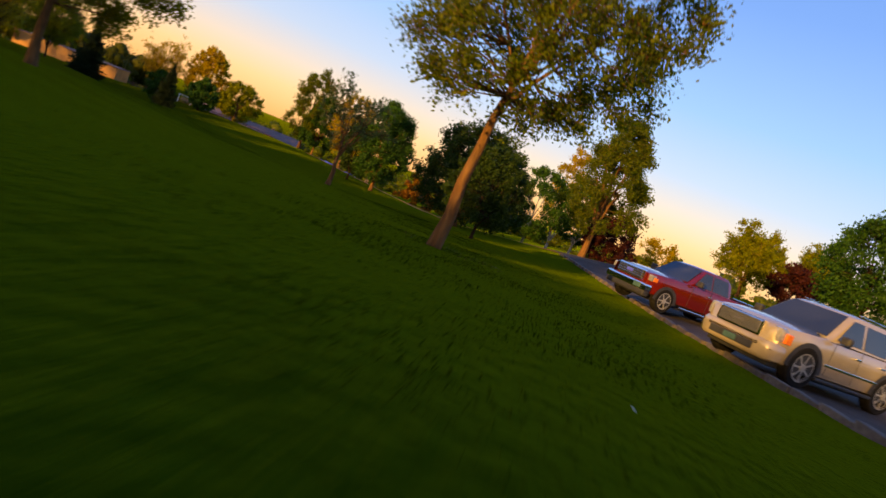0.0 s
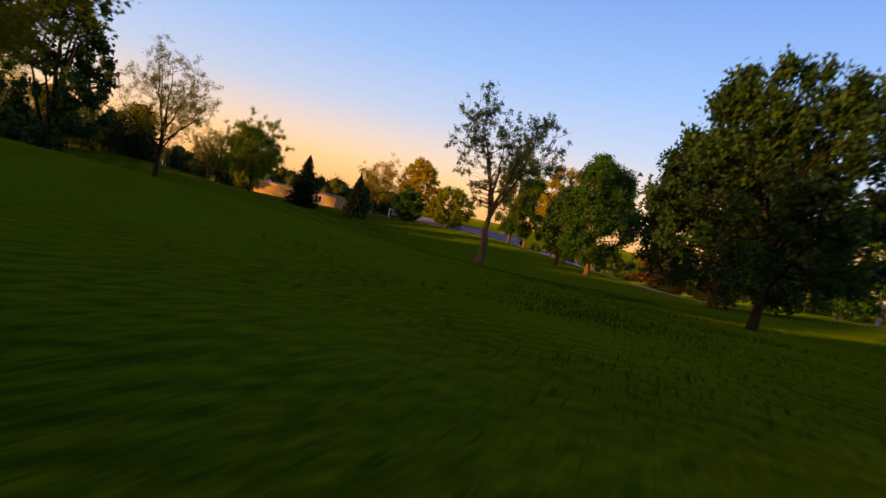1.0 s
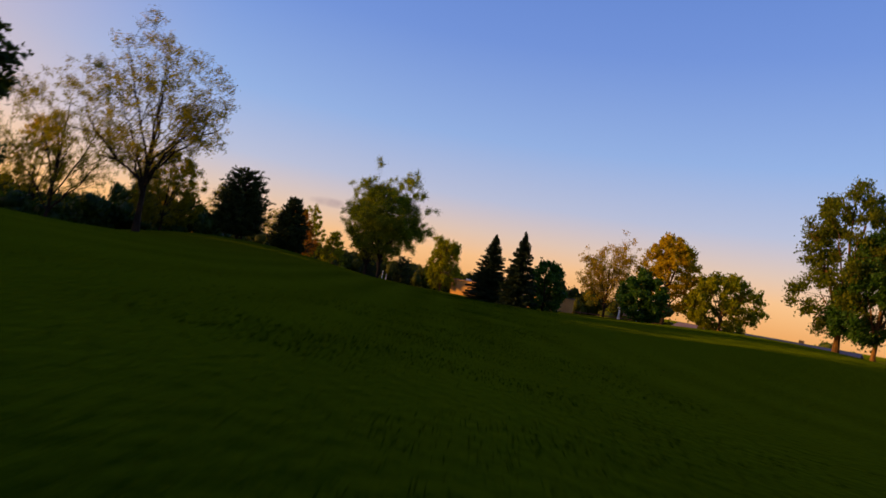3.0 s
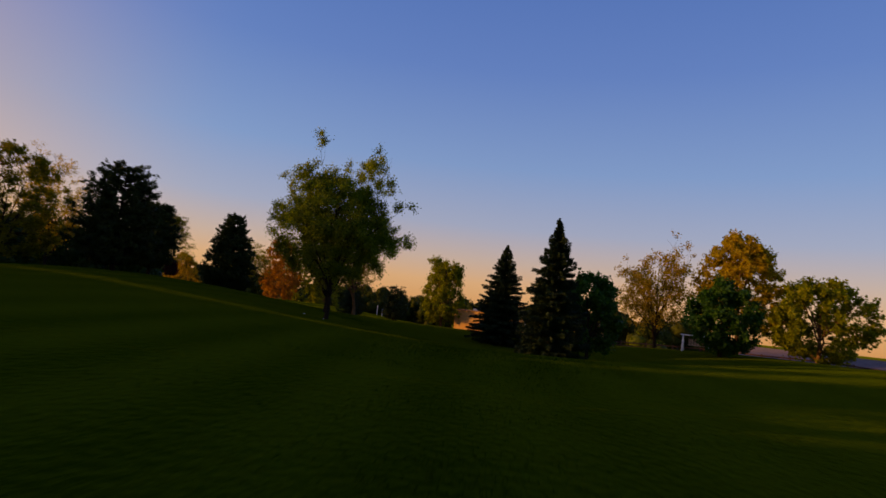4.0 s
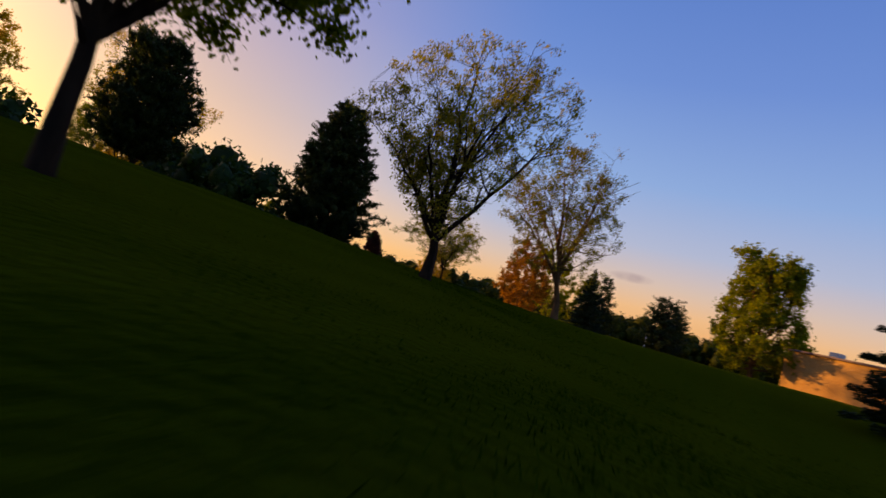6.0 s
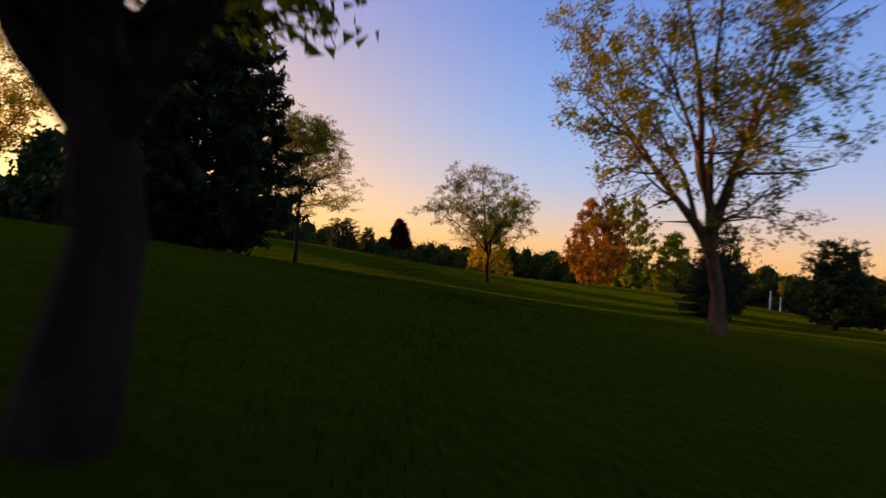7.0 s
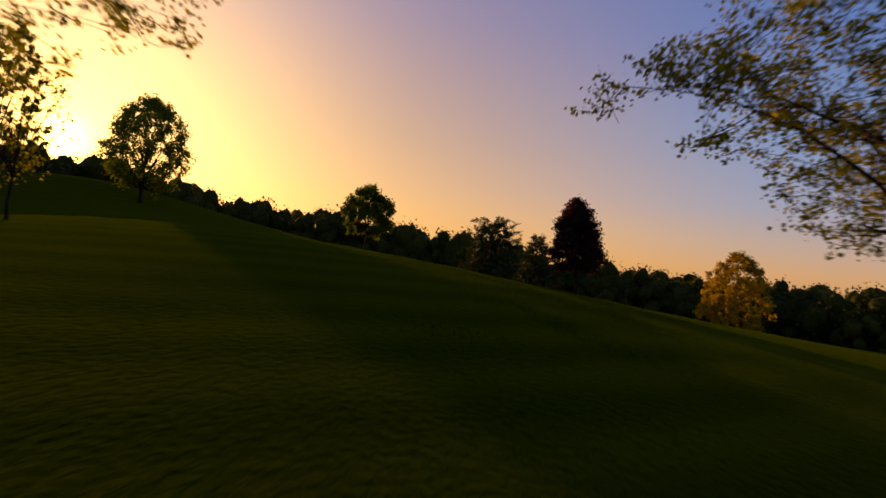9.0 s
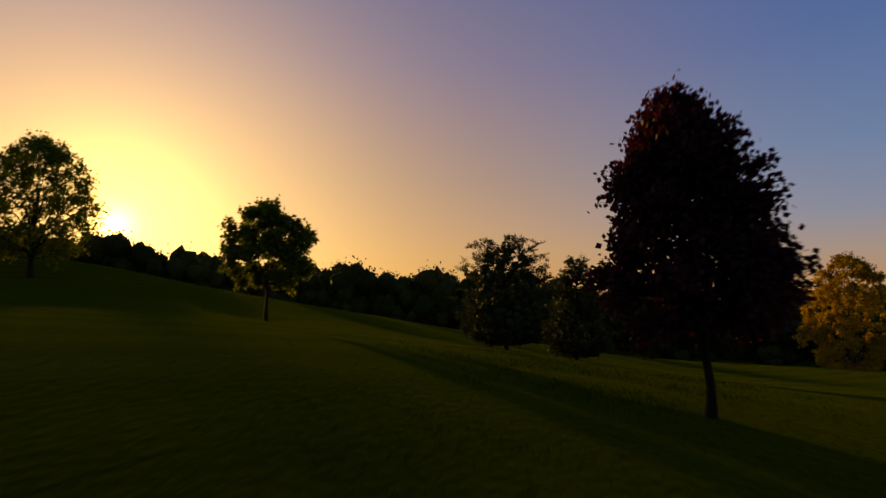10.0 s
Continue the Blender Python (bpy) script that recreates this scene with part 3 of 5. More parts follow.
# ---- the park's trees ----
broadleaf("ash_tree", -0.32, 11.35, 9.2, 4.8, 3.4, "dome", 84000, 0.084, LEAF_ASH, BARK_BROWN, "tall leafy ash tree with a bare orange-brown trunk", 11, r=0.15, clumps=420, clump=0.46, limbs=9, aspect=0.28, droop=0.12, shift=(1.1, 0.39), lean=(0.45, 0.0), flare=0.08, leader=0.6, fork=0.86, near=True)
broadleaf("open_crowned_tree", -8.75, 36.69, 6.44, 4.7, 1.95, "vase", 15000, 0.066, LEAF_OPEN, BARK_BROWN, "tree with a see-through crown of leaf tufts on long limbs", 12, r=0.185, clumps=430, clump=0.2, limbs=7, hollow=0.45, fork=0.85, leader=0.62, droop=-0.16, shoots=6, wander=0.16, airy=True, rise=(0.3, 0.62), along=0.4, flare=0.15)
broadleaf("plum_tree", 0.72, 26.55, 4.2, 4.2, 1.1, "dome", 34000, 0.08, LEAF_DARK, BARK_DARK, "small dark-leaved tree that forks low on the lawn", 13, r=0.078, clumps=220, clump=0.286, limbs=8, fork=0.55)
broadleaf("maple_tree", -0.35, 43.5, 7.4, 8.6, 0.8, "dome", 52000, 0.14, LEAF_DARK, BARK_BROWN, "broad dense dark green tree beside the dirt path", 14, r=0.208, clumps=420, clump=0.6, limbs=9, hollow=0.2)
broadleaf("columnar_tree", -10.3, 62.14, 10.3, 5.2, 1.04, "column", 52000, 0.15, LEAF_DEEP, BARK_BROWN, "tall dense deep green tree with a lobed top", 15, lobes=3, r=0.195, clumps=260, clump=0.65)
broadleaf("columnar_tree", -13.52, 63.96, 6.5, 3.12, 0.91, "column", 13000, 0.218, LEAF_DARK, BARK_DARK, "lower dark tree leaning on the tall green one", 16, r=0.13, clumps=90, clump=0.585)
broadleaf("sunlit_tree", -19.2, 82.8, 10.4, 6.24, 2.47, "dome", 18000, 0.17, LEAF_YELLOW, BARK_BROWN, "golden green tree with sunlit orange limbs", 17, r=0.26, clumps=120, clump=0.715)
broadleaf("sunlit_tree", -24.7, 86.84, 8.58, 5.46, 1.56, "dome", 30000, 0.17, LEAF_DEEP, BARK_BROWN, "green tree beside the golden one", 18, r=0.169, clumps=110, clump=0.65)
broadleaf("cottonwood_tree", 11.4, 52.6, 13.0, 8.6, 2.86, "egg", 40000, 0.17, LEAF_ASH, BARK_BROWN, "tall loose green tree with a lit orange trunk", 19, r=0.312, clumps=170, clump=0.78, limbs=10, hollow=0.45)
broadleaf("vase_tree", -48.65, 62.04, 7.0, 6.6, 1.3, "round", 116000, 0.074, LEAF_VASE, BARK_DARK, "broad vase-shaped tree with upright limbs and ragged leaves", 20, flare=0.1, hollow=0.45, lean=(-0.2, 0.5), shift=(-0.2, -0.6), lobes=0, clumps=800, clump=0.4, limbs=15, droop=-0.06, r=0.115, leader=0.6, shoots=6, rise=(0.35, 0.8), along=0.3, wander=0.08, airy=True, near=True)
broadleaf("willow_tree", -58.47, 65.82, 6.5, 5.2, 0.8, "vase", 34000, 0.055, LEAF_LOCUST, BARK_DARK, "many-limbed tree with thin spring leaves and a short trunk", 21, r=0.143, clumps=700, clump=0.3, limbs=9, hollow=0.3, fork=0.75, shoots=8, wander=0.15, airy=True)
broadleaf("willow_tree", -67.4, 71.9, 7.2, 5.8, 1.04, "fan", 24000, 0.06, LEAF_SPRING, BARK_BROWN, "upright tree with pinkish spring twigs and thin leaves", 22, r=0.143, clumps=600, clump=0.3, limbs=9, hollow=0.3, shift=(0.2, -1.1), shoots=8, wander=0.13, airy=True)
broadleaf("lime_tree", -75.01, 85.8, 7.9, 5.72, 0.52, "egg", 34000, 0.14, LEAF_LIME, BARK_BROWN, "bright green bushy tree with pointed leaders", 23, r=0.13, clumps=260, clump=0.52, limbs=12, lobes=5)
broadleaf("elm_tree", -40.06, 44.4, 9.2, 7.4, 1.82, "vase", 24000, 0.075, LEAF_SPRING, BARK_DARK, "bare-looking tree with fine limbs and budding leaves", 24, r=0.156, clumps=560, clump=0.416, limbs=10, hollow=0.3, shoots=7, wander=0.15, airy=True)
broadleaf("elm_tree", -59.8, 40.56, 11.44, 8.32, 1.3, "round", 26000, 0.085, LEAF_SPRING, BARK_DARK, "thin yellow-green tree on the slope", 25, r=0.13, clumps=520, clump=0.468, limbs=9, shoots=7, wander=0.15, airy=True)
broadleaf("elm_tree", -58.5, 47.84, 6.2, 5.6, 0.6, "round", 20000, 0.11, LEAF_SPRING, BARK_DARK, "small thin-leaved tree on the slope", 26, r=0.078, clumps=240, clump=0.39, limbs=7, shoots=6, airy=False)
broadleaf("edge_tree", -38.48, 35.62, 13.65, 8.06, 0.65, "egg", 17000, 0.241, LEAF_DARK, BARK_DARK, "tall full tree at the edge of the slope", 27, r=0.234, clumps=170, clump=0.65)
broadleaf("round_tree", -50.05, 100.36, 10.66, 7.28, 3.12, "fan", 18000, 0.23, LEAF_YELLOW, BARK_BROWN, "round-headed golden tree with a lit trunk behind a fence", 28, r=0.221, clumps=220, clump=0.65, limbs=10, shoots=5)
broadleaf("blossoming_tree", -56.03, 97.24, 8.84, 7.28, 1.3, "round", 16000, 0.14, LEAF_GOLD, BARK_DARK, "wide pale yellow tree with bare upper twigs", 29, r=0.156, clumps=480, clump=0.585, limbs=11, shoots=7, airy=True)
broadleaf("ball_tree", -44.2, 102.05, 7.28, 7.54, 1.04, "round", 18000, 0.23, LEAF_LIME, BARK_BROWN, "low round tree in orange evening light", 30, r=0.195, clumps=170, clump=0.65)
broadleaf("tall_tree", -26.91, 86.84, 12.22, 6.5, 2.08, "column", 26000, 0.17, LEAF_ASH, BARK_BROWN, "tall loose tree with gaps in its crown", 31, r=0.221, clumps=130, clump=0.715)
broadleaf("ball_tree", -42.12, 73.45, 4.42, 3.38, 0.91, "round", 12000, 0.161, LEAF_DEEP, BARK_DARK, "small clipped round green tree beside the spruces", 32, r=0.104, clumps=90, clump=0.416)
broadleaf("ball_tree", -43.42, 87.1, 4.68, 4.42, 0.39, "round", 13200, 0.196, LEAF_DEEP, BARK_DARK, "dense round green bush in front of the fence", 33, r=0.117, clumps=100, clump=0.52)
spruce("spruce_tree", -55.38, 78.39, 7.5, 4.9, "dark spruce with ragged boughs on the lawn", 41, dense=2.7, leafl=0.13)
spruce("spruce_tree", -36.74, 65.77, 4.95, 2.65, "dense dark blue-green spruce beside the mown track", 42, dense=4.2, leafl=0.1)
pine("pine_tree", -55.51, 52.91, 5.53, 4.55, "dark bushy pine on the rising lawn", 43, shape="dome", leaves=30000, clumps=380, tuft=0.17)
pine("pine_tree", -63.83, 55.38, 4.9, 3.5, "dark rounded pine with a short bare trunk", 44, clear=0.91, shape="dome", leaves=26000, clumps=340, tuft=0.17)
pine("pine_tree", -68.64, 61.43, 5.98, 5.5, "big ragged dark pine with upturned boughs", 45, clear=0.156, shape="egg", leaves=42000, clumps=460, tuft=0.18)
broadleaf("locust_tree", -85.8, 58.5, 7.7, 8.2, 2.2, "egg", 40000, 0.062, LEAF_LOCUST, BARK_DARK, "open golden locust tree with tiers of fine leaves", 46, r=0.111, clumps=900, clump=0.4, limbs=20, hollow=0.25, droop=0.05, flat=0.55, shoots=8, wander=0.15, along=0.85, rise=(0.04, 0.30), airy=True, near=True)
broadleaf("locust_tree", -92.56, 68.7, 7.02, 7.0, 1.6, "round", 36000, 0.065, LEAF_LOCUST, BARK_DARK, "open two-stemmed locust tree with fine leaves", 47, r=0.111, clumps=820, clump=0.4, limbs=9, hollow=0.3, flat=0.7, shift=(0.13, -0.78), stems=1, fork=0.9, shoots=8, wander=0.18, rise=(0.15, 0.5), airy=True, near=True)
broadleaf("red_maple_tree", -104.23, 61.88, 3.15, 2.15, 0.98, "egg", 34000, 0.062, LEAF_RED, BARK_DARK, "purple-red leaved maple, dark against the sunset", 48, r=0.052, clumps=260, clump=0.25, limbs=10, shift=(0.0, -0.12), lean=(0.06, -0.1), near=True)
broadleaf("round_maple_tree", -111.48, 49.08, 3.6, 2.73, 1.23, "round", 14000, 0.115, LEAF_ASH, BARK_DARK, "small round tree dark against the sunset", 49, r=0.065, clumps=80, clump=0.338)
pine("pine_tree", -121.29, 53.36, 4.9, 5.0, "dark bushy pine low on the lawn", 50, clear=0.39, shape="dome", leaves=20000, clumps=280)
pine("pine_tree", -124.28, 55.64, 4.68, 4.2, "smaller dark pine beside another", 51, clear=0.26, shape="egg", leaves=14000, clumps=220)
broadleaf("rust_tree", -165.0, 72.0, 13.35, 8.4, 2.2, "round", 26000, 0.2, LEAF_GOLD, BARK_BROWN, "orange-lit round tree with a slim trunk", 52, r=0.12, clumps=300, clump=0.6)
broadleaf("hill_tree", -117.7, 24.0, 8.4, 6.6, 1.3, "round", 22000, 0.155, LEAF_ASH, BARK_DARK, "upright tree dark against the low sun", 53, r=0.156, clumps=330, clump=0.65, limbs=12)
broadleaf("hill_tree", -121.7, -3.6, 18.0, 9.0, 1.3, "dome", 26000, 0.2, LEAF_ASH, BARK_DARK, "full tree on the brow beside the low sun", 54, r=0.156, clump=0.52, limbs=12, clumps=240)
broadleaf("sapling", -94.38, 46.54, 3.25, 1.43, 1.17, "fan", 360, 0.092, LEAF_SPRING, BARK_DARK, "thin nearly bare sapling", 55, r=0.039, clumps=26, clump=0.26, limbs=6)
broadleaf("rust_tree", -120.77, 81.64, 7.0, 6.8, 0.65, "round", 15000, 0.172, LEAF_RUST, BARK_BROWN, "round orange-leaved tree on the fairway", 56, r=0.091, clumps=180, clump=0.52)
broadleaf("poplar_tree", -133.9, 84.89, 12.6, 7.6, 1.56, "column", 12000, 0.23, LEAF_RUST, BARK_BROWN, "tall golden poplar with a brown trunk", 57, r=0.169, clumps=180, clump=0.65)
broadleaf("poplar_tree", -147.42, 92.69, 18.2, 9.0, 1.56, "column", 22000, 0.23, LEAF_LIME, BARK_BROWN, "tall bright green poplar with a brown trunk", 58, r=0.182, clumps=230, clump=0.65)
broadleaf("poplar_tree", -143.0, 98.28, 13.4, 7.8, 1.3, "egg", 16000, 0.23, LEAF_LIME, BARK_BROWN, "bright green poplar at the end of a group", 59, r=0.156, clumps=180, clump=0.65)
spruce("spruce_tree", -84.5, 78.98, 4.94, 3.12, "dark young spruce on the lower lawn", 60)
pine("pine_tree", -87.1, 80.99, 4.81, 2.86, "dark young pine behind the spruce", 61, clear=0.26, leaves=8000, clumps=150)
pine("pine_tree", -84.24, 84.76, 4.29, 3.9, "low dark pine at the lawn's edge", 62, clear=0.39, leaves=9000, clumps=160, shape="dome")
pine("pine_tree", -87.36, 86.84, 3.9, 3.38, "low dark pine in a row", 63, clear=0.39, leaves=8000, clumps=150, shape="dome")
broadleaf("bright_tree", 24.6, 50.5, 5.6, 6.4, 1.3, "fan", 34000, 0.14, LEAF_LIME, BARK_BROWN, "bright yellow-green tree with upright twigs beyond the cars", 65, r=0.182, clump=0.5, limbs=10, clumps=420, shoots=7, rise=(0.35, 0.75), airy=True)
broadleaf("bright_tree", 30.2, 50.2, 5.2, 5.6, 1.3, "fan", 30000, 0.14, LEAF_LIME, BARK_BROWN, "bright yellow-green tree in a row beyond the cars", 66, r=0.156, clump=0.5, limbs=9, clumps=380, shoots=7, rise=(0.35, 0.75), airy=True)
broadleaf("shade_tree", 23.0, 33.4, 7.0, 5.4, 1.17, "round", 30000, 0.15, LEAF_DEEP, BARK_DARK, "dark leafy tree beyond the parked cars", 67, r=0.182, clumps=200, clump=0.65)
broadleaf("rust_tree", 27.0, 47.5, 3.6, 3.6, 0.65, "round", 7040, 0.196, LEAF_RED, BARK_DARK, "small russet tree between bright green ones", 68, r=0.104, clumps=80, clump=0.52)
broadleaf("poplar_tree", 13.0, 85.02, 16.12, 5.46, 1.95, "column", 7200, 0.253, LEAF_YELLOW, BARK_PALE, "tall golden poplar above the row of trees", 69, r=0.221, clumps=120, clump=0.78)
broadleaf("red_bush", 13.78, 54.08, 4.42, 4.94, 0.26, "dome", 9900, 0.184, LEAF_RED, BARK_DARK, "spreading dark red bush under the tall tree", 70, r=0.078, clumps=110, clump=0.52)
broadleaf("row_tree", 13.39, 69.03, 9.1, 6.76, 1.82, "round", 14400, 0.23, LEAF_DEEP, BARK_PALE, "green tree with a pale trunk in the row", 71, r=0.169, clumps=110, clump=0.65)
broadleaf("row_tree", 8.06, 72.15, 9.88, 7.8, 1.69, "round", 15600, 0.23, LEAF_DEEP, BARK_PALE, "green tree with a pale trunk beside the path", 72, r=0.169, clumps=120, clump=0.715)
broadleaf("row_tree", 1.95, 67.6, 7.28, 7.02, 1.04, "dome", 16900, 0.23, LEAF_DARK, BARK_DARK, "dark tree in the row behind the path", 73, r=0.156, clumps=110, clump=0.715)
broadleaf("row_tree", 31.72, 93.47, 6.24, 7.8, 0.65, "dome", 5400, 0.253, LEAF_YELLOW, BARK_DARK, "low sunlit tree far along the road", 74, r=0.156, clumps=100, clump=0.78)

broadleaf("orange_bush", -6.5, 78.65, 3.9, 5.98, 0.26, "dome", 7000, 0.23, LEAF_RUST, BARK_DARK, "orange-lit spreading bush by the fence", 75, r=0.078, clumps=80, clump=0.52)
broadleaf("orange_bush", -1.56, 80.6, 4.42, 5.72, 0.39, "dome", 7000, 0.23, LEAF_YELLOW, BARK_DARK, "golden bush by the fence", 76, r=0.078, clumps=80, clump=0.52)
broadleaf("sapling", -94.12, 47.58, 4.42, 2.86, 1.3, "vase", 600, 0.092, LEAF_SPRING, BARK_DARK, "bare-twigged young tree on the brow", 77, r=0.046, clumps=60, clump=0.338, limbs=9)
broadleaf("lawn_ash", -16.64, 20.8, 10.92, 8.06, 2.6, "dome", 44000, 0.13, LEAF_SPRING, BARK_BROWN, "big leafy ash tree with golden lit leaves on the lawn", 78, r=0.182, clumps=320, clump=0.65, limbs=9)
broadleaf("golden_tree", -75.7, 49.3, 9.5, 5.4, 1.17, "vase", 20000, 0.09, LEAF_YELLOW, BARK_DARK, "thin golden tree glowing between two pines", 79, r=0.117, clumps=460, clump=0.468, limbs=9, shoots=7, airy=True)
broadleaf("golden_tree", -77.5, 38.6, 11.31, 5.2, 1.6, "round", 14000, 0.12, LEAF_YELLOW, BARK_DARK, "golden tree lit from behind on the brow", 80, r=0.12, clumps=220, clump=0.42, limbs=10, shoots=5)

# ---- woods round the park ----
def woodland(name, label, spots, mat, seed, leaf=0.5, core=0.7):
    """A belt of far trees, one mesh of leaves over one of stems."""
    rng = np.random.default_rng(seed)
    cc, ll = [], []
    tub = Tubes(4)
    cores, faces, count = [], [], 0
    th, ph = np.meshgrid(np.arange(8) * np.pi / 4, np.linspace(-1.35, 1.35, 5))
    ball = np.stack([np.cos(ph) * np.cos(th), np.cos(ph) * np.sin(th), np.sin(ph)], -1).reshape(-1, 3)
    i, j = np.meshgrid(np.arange(8), np.arange(4))
    skin = np.stack([j * 8 + i, j * 8 + (i + 1) % 8, (j + 1) * 8 + (i + 1) % 8, (j + 1) * 8 + i], -1).reshape(-1, 4)
    for x, y, h, w in spots:
        g = ground(x, y) - (0.6 if leaf > 0.3 else 0.1)
        n = int(160 + 42 * w) if leaf > 0.3 else int(360 + 130 * w)
        k = int(rng.integers(7, 11))
        tub.add([[x, y, g - 0.2], [x, y, g + h * 0.4], [x, y, g + h * 0.75]], [0.16, 0.11, 0.04])
        for a0 in range(k):
            u = 0.02 + 0.82 * (a0 + rng.uniform(0, 1)) / k
            a = rng.uniform(0, 2 * np.pi)
            rr = w * 0.34 * math.sqrt(max(0.05, 1 - (2 * u - 0.9) ** 2))
            c = np.array([x + math.cos(a) * rr, y + math.sin(a) * rr, g + h * u])
            size = w * 0.27 * rng.uniform(0.7, 1.2)
            tall = min(1.15, h / w * 0.9)
            m = n // k
            p = swing(rng, m) * (size * rng.uniform(0.45, 1.1, m) ** 0.7)[:, None]
            p[:, 2] *= tall
            cc.append(c + p)
            ll.append(np.full(m, leaf))
            cores.append(c + ball * size * core * np.array([1, 1, tall]) * rng.uniform(0.72, 1.16, (40, 1)))
            faces.append(skin + count)
            count += 40
    cc = np.concatenate(cc)
    ll = np.concatenate(ll) * rng.uniform(0.6, 1.4, len(cc))
    aa = swing(rng, len(cc))
    v, q = needles(cc, aa, unit(np.cross(aa, swing(rng, len(cc)))), ll, ll * 0.9)
    cv, cq = np.concatenate(cores), np.concatenate(faces)
    ob = obj(name, None, None, label, "woods", kind="stuff")
    obj("stems", tub.mesh("stems", BARK_DARK), ob)
    obj("leaves", mesh_from("leaves", np.concatenate([v, cv]), np.concatenate([q, halves(cq) + len(v)]), mat), ob)
    return ob


def belt(cx, cy, yaw0, yaw1, dist, step, h, w, seed, jitter=6.0):
    """Spots along an arc: yaw in degrees to the left of +y."""
    rng = np.random.default_rng(seed)
    out, a = [], yaw0
    while a < yaw1:
        d = dist + rng.uniform(-jitter, jitter)
        r = radians(a)
        out.append((cx - math.sin(r) * d, cy + math.cos(r) * d, h * rng.uniform(0.65, 1.2), w * rng.uniform(0.7, 1.25)))
        a += math.degrees(step / dist) * rng.uniform(0.6, 1.3)
    return out


# tops of the far woods above the lawn's datum, by bearing from the middle of the ring
RIDGE_YAW = (-15, 20, 45, 60, 75, 90, 100, 108, 115, 122, 130, 140, 145, 152, 165, 215)
RIDGE_TOP = (3.0, 3.0, 2.4, 3.6, 3.4, 3.4, 4.8, 7.6, 8.0, 9.4, 9.4, 11.0, 14.8, 16.0, 16.0, 16.0)


def ridge(cx, cy, yaw0, yaw1, dist, step, w, seed, gain=1.0):
    """Tree spots along an arc of the far woods, their tops on the ridge line."""
    out = []
    for x, y, k, ww in belt(cx, cy, yaw0, yaw1, dist, step, 1.0, w, seed, 5.0):
        yaw = math.degrees(math.atan2(cx - x, y - cy)) % 360
        top = np.interp(yaw if yaw < 300 else yaw - 360, RIDGE_YAW, RIDGE_TOP) * gain
        out.append((x, y, float((top - ground(x, y)) * (0.56 + 0.44 * k)), ww))
    return out


woodland("far_woods", "dark belt of woods along the horizon", ridge(-91, 58.5, 12, 160, 132, 2.8, 11.5, 101) + ridge(-91, 58.5, 12, 160, 145, 3.6, 13.0, 102)
         + ridge(-91, 58.5, 12, 160, 124, 2.8, 8.5, 112, 0.3), LEAF_WOODS, 103)
woodland("far_woods", "golden treetops far behind the houses", belt(-39, 65, -75, 62, 120, 6.5, 8.0, 9.0, 104, 12) + belt(-39, 65, -75, 62, 104, 5.0, 3.8, 6.0, 114, 8), LEAF_ASH, 105)
# unseen woods added to shade the lawn, lower so that sun reaches the cars
SHADE_YAW = (118, 130, 138, 144, 151, 158, 162.5, 165, 166.5, 169, 172, 176, 255)
SHADE_TOP = (13.0, 15.0, 15.6, 16.2, 16.2, 16.2, 15.8, 13.0, 11.0, 10.0, 9.6, 13.0, 13.0)
sunset_spots = [(x, y, float((np.interp(math.degrees(math.atan2(-26 - x, y - 39)) % 360, SHADE_YAW, SHADE_TOP) - ground(x, y)) * (0.9 + 0.1 * k)), w)
                for x, y, k, w in belt(-26, 39, 120.5, 255, 108, 3.0, 1.0, 10.0, 106)]
# unseen lower row added in front: keeps sun off the lawn, not the cars
sunset_spots += [(x, y, float(np.interp(math.degrees(math.atan2(-26 - x, y - 39)) % 360, (158, 163, 165.5, 168), (15.0, 14.6, 13.3, 12.5)) - ground(x, y)) * (0.94 + 0.06 * k), w)
                 for x, y, k, w in belt(-26, 39, 150, 180, 103, 1.6, 1.0, 5.0, 108, 2.0)]
woodland("far_woods", "unseen woods added on the sunset side to shade the lawn", sunset_spots, LEAF_DARK, 107, core=0.9)
woodland("understorey", "dark hedge of bushes along the brow of the slope", [(-64.3 - 0.28 * k + rk0, 28 + 1.36 * k, 3.0 + 0.4 * (k % 3), 4.4) for k, rk0 in enumerate((0, .6, -.4, .9, .2, -.6, .5, 0, 1.0, -.3, .4, .8, -.2, .3, .7))]
         + [(-76.5 - 1.05 * k, 38.5 + 0.85 * k, 3.1 + 0.35 * (k % 3), 3.6) for k in range(9)]
         + [(-83.6 + 0.85 * k, 47.2 + 1.25 * k, float(2.3 - 0.2 * k - ground(-83.6 + 0.85 * k, 47.2 + 1.25 * k)), 4.0) for k in range(8)], LEAF_DARK, 131, 0.3)

# ---- more materials ----
ASPHALT = surface("asphalt", (0.055, 0.044, 0.038), (0.09, 0.074, 0.064), 30, 0.95, 0.008, (0.12, 0.095, 0.08), 0.5)
CONCRETE = surface("concrete", (0.12, 0.098, 0.084), (0.19, 0.16, 0.135), 14, 0.9, 0.008, (0.09, 0.075, 0.06), 1.1, rand=0.12)
# orange of the low sun is put into the dirt's own colour
DIRT = surface("dirt", (0.36, 0.15, 0.03), (0.50, 0.22, 0.05), 6, 0.95, 0.02, (0.26, 0.13, 0.03), 0.5)
PAINT_RED = surface("paint_red", (0.18, 0.010, 0.004), (0.21, 0.013, 0.005), 2, 0.22, 0, (0.15, 0.010, 0.004), 0.8, metal=0.45, coat=1.0)
PAINT_GOLD = surface("paint_gold", (0.34, 0.285, 0.20), (0.38, 0.32, 0.225), 2, 0.26, 0, (0.31, 0.26, 0.185), 0.8, metal=0.15, coat=1.0)
